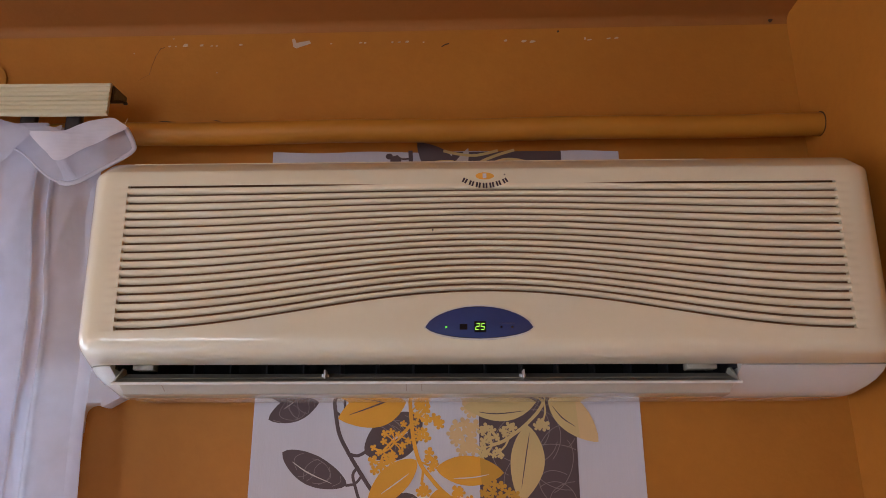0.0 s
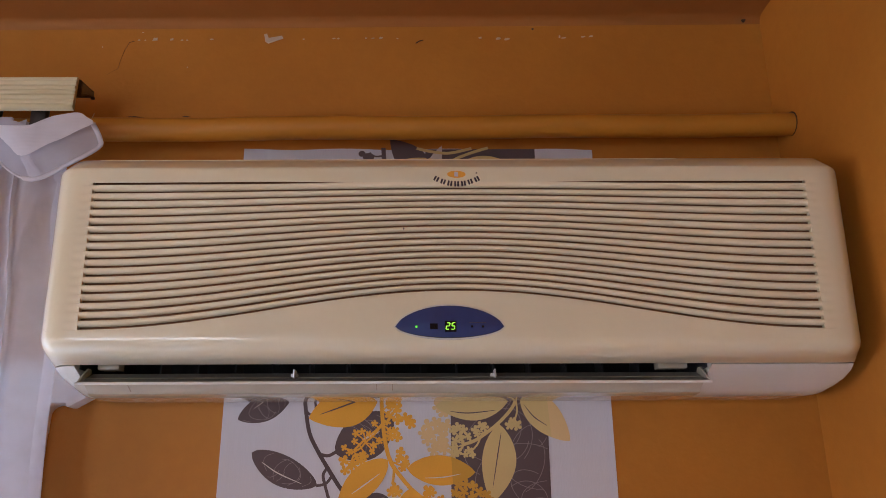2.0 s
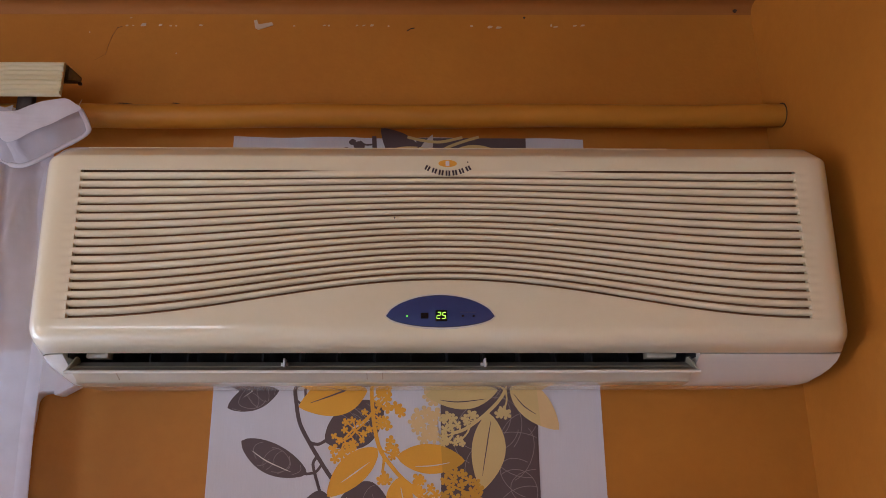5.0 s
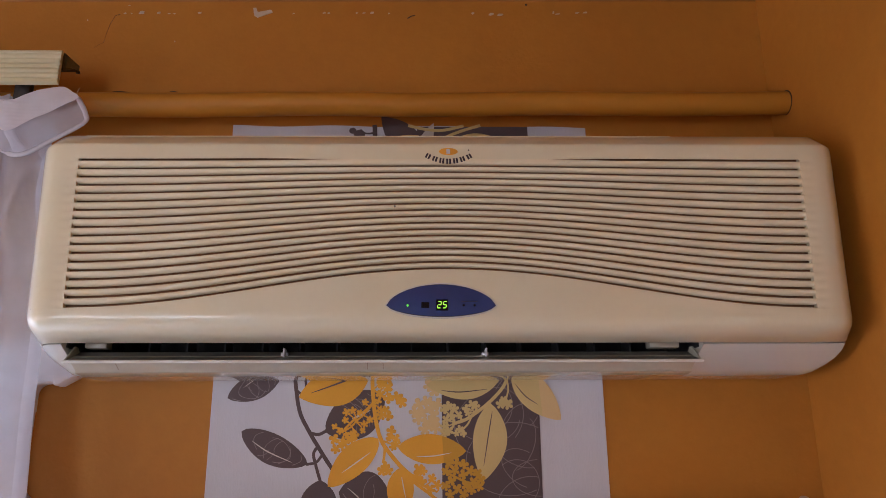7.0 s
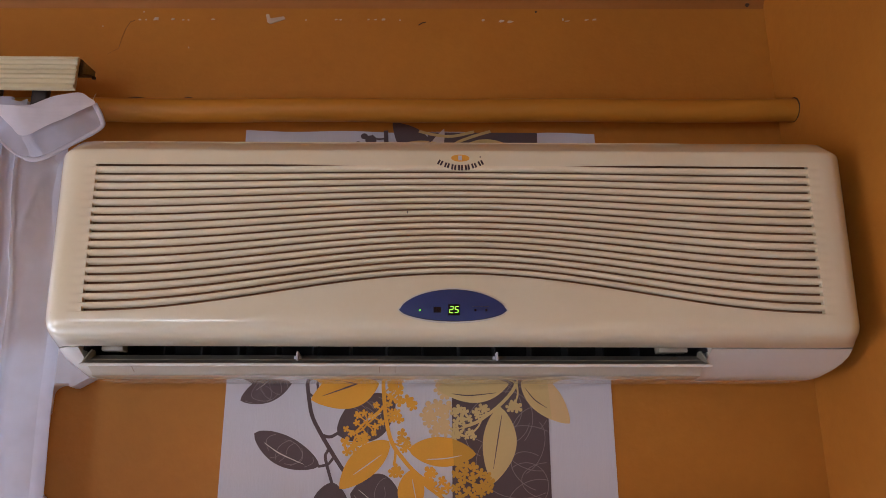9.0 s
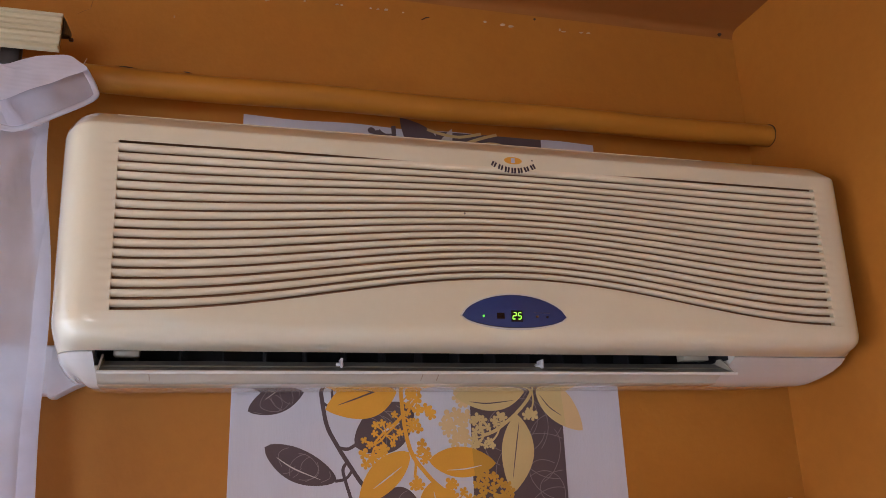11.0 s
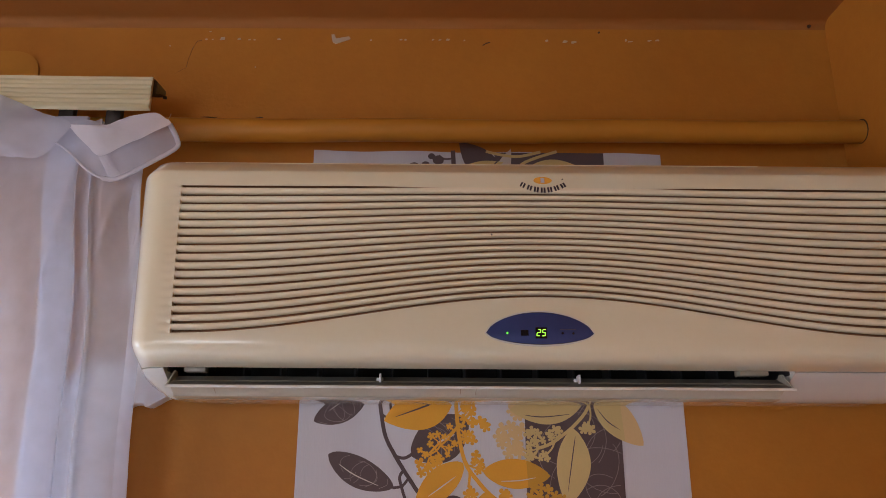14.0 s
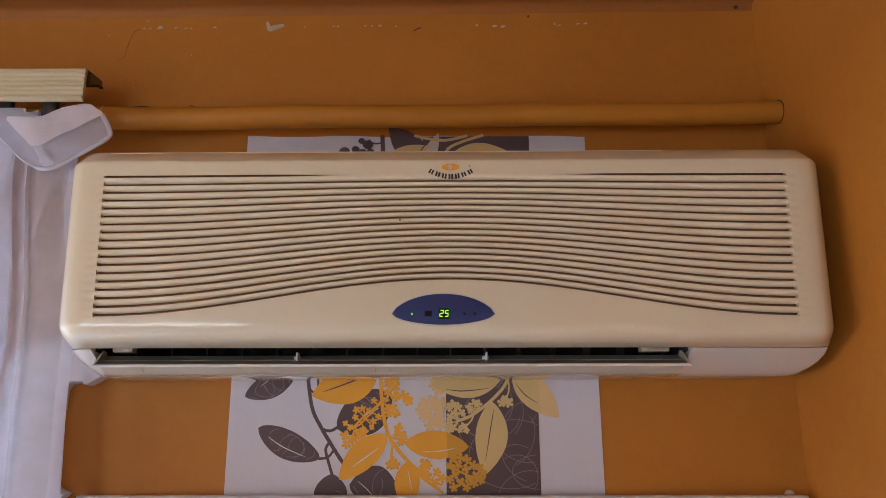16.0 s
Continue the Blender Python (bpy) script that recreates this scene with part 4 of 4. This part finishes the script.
    # above the unit
    for x, z, r in ((-0.116, 2.090, 0.0085), (-0.099, 2.094, 0.0062), (-0.088, 2.089, 0.0066), (-0.090, 2.108, 0.0055), (-0.080, 2.102, 0.0085), (-0.076, 2.090, 0.0062)):
        ink([(x + r * math.cos(a), z + 0.9 * r * math.sin(a)) for a in (6.2832 * k / 16 for k in range(16))], GREY_INK, "berry_print")
    ribbon([(-0.079, 2.110), (-0.071, 2.104), (-0.060, 2.1045)], 0.0028, GREY_INK)
    ribbon([(-0.058, 2.118), (-0.057, 2.10), (-0.056, 2.07)], 0.0066, GREY_INK)
    leaf((0.012, 2.070), (-0.048, 2.132), 0.044, GREY_INK)
    leaf((0.006, 2.062), (0.030, 2.122), 0.020, VEIN)
    leaf((-0.060, 2.066), (0.018, 2.100), 0.026, STRAW, 0.004)
    ribbon([(0.002, 2.092), (0.006, 2.098), (0.012, 2.104)], 0.0018, GREY_INK)
    ribbon([(-0.008, 2.1175), (0.015, 2.112), (0.042, 2.110), (0.075, 2.1180)], 0.0046, STRAW)
    ribbon([(0.034, 2.07), (0.044, 2.095), (0.068, 2.108), (0.100, 2.1190)], 0.0046, STRAW)
    leaf((0.052, 2.088), (0.140, 2.090), 0.026, STRAW, 0.004)


wallpaper()


# ---------- curtain and pelmet ----------
def pelmet():
    root = thing("curtain_pelmet", (-1.0, WALL, 2.15), "cream ribbed timber pelmet over a dark curtain rail", "pelmet")
    bm = bmesh.new()
    x0, x1 = -2.1, -0.4815
    z0, z1 = 2.127, 2.1780
    front = []
    n = 7
    for k in range(n):
        a, b = z1 - (z1 - z0) * k / n, z1 - (z1 - z0) * (k + 1) / n
        front += [(1.0432, a - 0.0003), (1.0405, a - 0.0016), (1.0402, (a + b) / 2), (1.0405, b + 0.0016), (1.0432, b + 0.0003)]
    sec = [(1.0465, z1), *front, (1.0465, z0)]
    rings = []
    for k in range(40):
        x = x0 + (x1 - x0) * k / 39
        saw = 0.0022 if k == 39 else 0.0
        rings.append([(x + saw * noise.noise(Vector((5, z * 140, 2))), y + 0.0012 * noise.noise(Vector((x * 9, z * 160, 0))), z + 0.0020 * noise.noise(Vector((x * 7, 3, z * 25)))) for y, z in sec])
    loft(bm, rings)
    part("pelmet_board", bm, TIMBER, root, "cream ribbed timber board", sharp=25)
    bm = bmesh.new()
    sec = [(1.0525, 2.1800), (1.098, 2.1865), (1.0985, 2.1770), (1.088, 2.1745), (1.072, 2.1670), (1.0525, 2.1540)]
    loft(bm, [[(x, y, z) for y, z in sec] for x in (x0, -0.482)])
    part("curtain_rail", bm, STEEL, root, "dark metal curtain rail channel")
    # open end of the channel shows its dull inside
    mid = (sum(p[0] for p in sec) / 6, sum(p[1] for p in sec) / 6)
    bm = bmesh.new()
    loft(bm, [[(x, mid[0] + (y - mid[0]) * 0.80, mid[1] + (z - mid[1]) * 0.72) for y, z in sec] for x in (-0.4822, -0.4805)])
    part("channel_inside", bm, ZINC, root, "dull grey inside of the rail")
    part("rail_screw", boxed(-0.4825, -0.4770, 1.089, 1.093, 2.1705, 2.1745, 0.001), STEEL, root)
    for x in (-1.6, -0.75):
        part("bracket", boxed(x - 0.01, x + 0.01, 1.096, WALL + 0.002, 2.165, 2.1850, 0.001), STEEL, root)
    for x in (-0.535, -0.60, -0.68, -0.76):
        bm = boxed(x - 0.013, x + 0.010, 1.058, 1.072, 2.112, 2.1620, 0.005)
        box(bm, x - 0.014, x + 0.012, 1.060, 1.074, 2.104, 2.121, 0.005)
        part("glider", bm, STEEL, root)


pelmet()


def curtain():
    root = thing("curtain", (-1.1, 1.07, 0.1), "sheer white voile curtain with a flopped-over top corner", "curtain")
    # hanging sheet with overlapping pleats
    def edge(z):
        return -0.458 - 0.026 * ease(1.72, 2.06, z) + 0.0025 * math.sin(z * 21)
    ctrl = [(0, 0), (-0.020, 0.004), (-0.050, -0.003), (-0.066, 0.003), (-0.070, -0.004), (-0.067, -0.007), (-0.071, -0.006), (-0.082, 0.0), (-0.095, 0.002), (-0.122, -0.006), (-0.128, -0.009), (-0.123, -0.011), (-0.088, -0.009), (-0.0845, -0.0115), (-0.089, -0.014), (-0.129, -0.012), (-0.160, -0.002), (-0.200, 0.004)]
    rnd = random.Random(3)
    x = -0.20
    for k in range(13):
        p, o = rnd.uniform(0.06, 0.11), rnd.uniform(0.01, 0.03)
        ctrl += [(x - p * 0.5, 0.006), (x - p * 0.5 - o, -0.008), (x - p * 0.5, -0.012), (x - p * 0.5 - o, -0.012), (x - p, 0.002)]
        x -= p
    plan = [tuple(p) for p in smooth_line(ctrl, 5)]
    zs = [0.08 + 1.42 * k / 26 for k in range(26)] + [1.50 + 0.618 * k / 60 for k in range(61)]
    creases = [((-0.498, 2.035), (-0.548, 1.86), 0.007), ((-0.515, 2.02), (-0.522, 1.90), 0.005), ((-0.57, 2.05), (-0.60, 1.80), 0.006), ((-0.478, 1.98), (-0.492, 1.80), 0.004)]
    bm = bmesh.new()
    rows = []
    for z in zs:
        flare = 1 + 0.10 * (2.1 - z)
        row = []
        for i, (dx, dy) in enumerate(plan):
            wob = 0.004 * noise.noise(Vector((dx * 9, z * 1.7, 1.0)))
            px, lift = edge(z) + dx * (0.93 + 0.05 * flare) + wob, 0.0
            for (ax, az), (bx, bz), deep in creases:
                f = min(1.0, max(0.0, (z - az) / (bz - az)))
                lift += deep * math.sin(math.pi * (0.12 + 0.88 * f)) * math.exp(-((px - ax - (bx - ax) * f) / 0.008) ** 2) if bz < z < az else 0.0
            row.append(bm.verts.new((px, 1.062 + dy * flare - lift + 0.006 * noise.noise(Vector((dx * 5, z * 2.2, 7))), z)))
        rows.append(row)
    for a, b in zip(rows, rows[1:]):
        for i in range(len(a) - 1):
            bm.faces.new((a[i], a[i + 1], b[i + 1], b[i]))
    part("sheet", bm, VOILE, root, "sheer white hanging voile", sharp=180)
    # side hem: a second layer along the free edge
    bm = bmesh.new()
    rows = [[bm.verts.new((edge(z) + 0.0005 - f * 0.018, 1.0605 - 0.001 * math.sin(f * 3.1) + 0.006 * noise.noise(Vector((0, z * 2.2, 7))) + 0.005 * f, z)) for f in (0, 0.33, 0.66, 1)] for z in zs]
    for a, b in zip(rows, rows[1:]):
        for i in range(3):
            bm.faces.new((a[i], a[i + 1], b[i + 1], b[i]))
    part("side_hem", bm, VOILE, root, sharp=180)

    def drape(outline, y, bulge, seed, rings=6, rough=0.009):
        line = smooth_line(outline, 5, True)
        c = sum(line, Vector((0, 0))) / len(line)
        bm = bmesh.new()
        loops = []
        for k in range(rings, 0, -1):
            f = k / rings
            loops.append([bm.verts.new((c.x + (p.x - c.x) * f, y - bulge * (1 - f * f) + rough * noise.noise(Vector(((c.x + (p.x - c.x) * f) * 38, seed, (c.y + (p.y - c.y) * f) * 26))), c.y + (p.y - c.y) * f)) for p in line])
        mid = bm.verts.new((c.x, y - bulge, c.y))
        n = len(line)
        for a, b in zip(loops, loops[1:]):
            for i in range(n):
                bm.faces.new((a[i], a[(i + 1) % n], b[(i + 1) % n], b[i]))
        for i in range(n):
            bm.faces.new((loops[-1][i], loops[-1][(i + 1) % n], mid))
        return bm

    flap = [(-0.584, 2.104), (-0.560, 2.110), (-0.536, 2.103), (-0.508, 2.115), (-0.472, 2.121), (-0.450, 2.105), (-0.436, 2.078), (-0.441, 2.064), (-0.475, 2.042), (-0.509, 2.022), (-0.533, 2.023), (-0.556, 2.037), (-0.578, 2.058), (-0.602, 2.074)]
    part("corner_flap", drape(flap, 1.043, 0.004, 2.0, rough=0.005), VOILE, root, "flopped-over sheer corner", sharp=180)
    head = [(-0.584, 2.099), (-0.572, 2.089), (-0.555, 2.096), (-0.533, 2.098), (-0.515, 2.107), (-0.497, 2.114), (-0.470, 2.118), (-0.456, 2.111), (-0.447, 2.101), (-0.477, 2.084), (-0.507, 2.067), (-0.534, 2.052), (-0.553, 2.067), (-0.570, 2.083)]
    part("header_tape", drape(head, 1.0335, 0.003, 5.0, rough=0.004), HEADER, root, "dense white header tape folded over", sharp=180)
    fold = [(-0.537, 2.054), (-0.527, 2.058), (-0.515, 2.042), (-0.505, 2.028), (-0.519, 2.023), (-0.527, 2.036)]
    part("doubled_fold", drape(fold, 1.0345, 0.001, 3.0, rough=0.002), VOILE, root, "doubled fold of sheer cloth", sharp=180)
    hem = smooth_line([(-0.450, 2.105), (-0.4375, 2.082), (-0.4385, 2.068), (-0.475, 2.0435), (-0.509, 2.0235), (-0.533, 2.0245), (-0.556, 2.0385), (-0.578, 2.0595), (-0.598, 2.0735), (-0.606, 2.0735)], 6)
    bm = bmesh.new()
    rings = []
    for i, p in enumerate(hem):
        d = (hem[min(i + 1, len(hem) - 1)] - hem[max(i - 1, 0)]).normalized()
        nrm = Vector((-d.y, d.x))
        w = 0.0034 if i < 30 else 0.0015
        rings.append([(p.x + nrm.x * w * a, 1.040 + b, p.y + nrm.y * w * a) for a, b in ((-1, 0.0), (-0.6, -0.0012), (0.6, -0.0012), (1, 0), (0.6, 0.0012), (-0.6, 0.0012))])
    loft(bm, rings)
    part("hem", bm, HEM, root, sharp=180)
    # bunched top that bulges over the pelmet
    bunch = [(-0.90, 2.165), (-0.80, 2.168), (-0.72, 2.153), (-0.665, 2.136), (-0.620, 2.116), (-0.580, 2.100), (-0.592, 2.074), (-0.62, 2.050), (-0.68, 2.050), (-0.75, 2.040), (-0.84, 2.050), (-0.92, 2.06)]
    part("bunched_top", drape(bunch, 1.036, 0.008, 9.0, 8), VOILE, root, "bunched sheer heading", sharp=180)
    part("loose_thread", tube([(-0.452, 1.04, 2.105), (-0.4515, 1.038, 2.112), (-0.4490, 1.038, 2.119)], 0.0004, 5), TIMBER, root)


curtain()
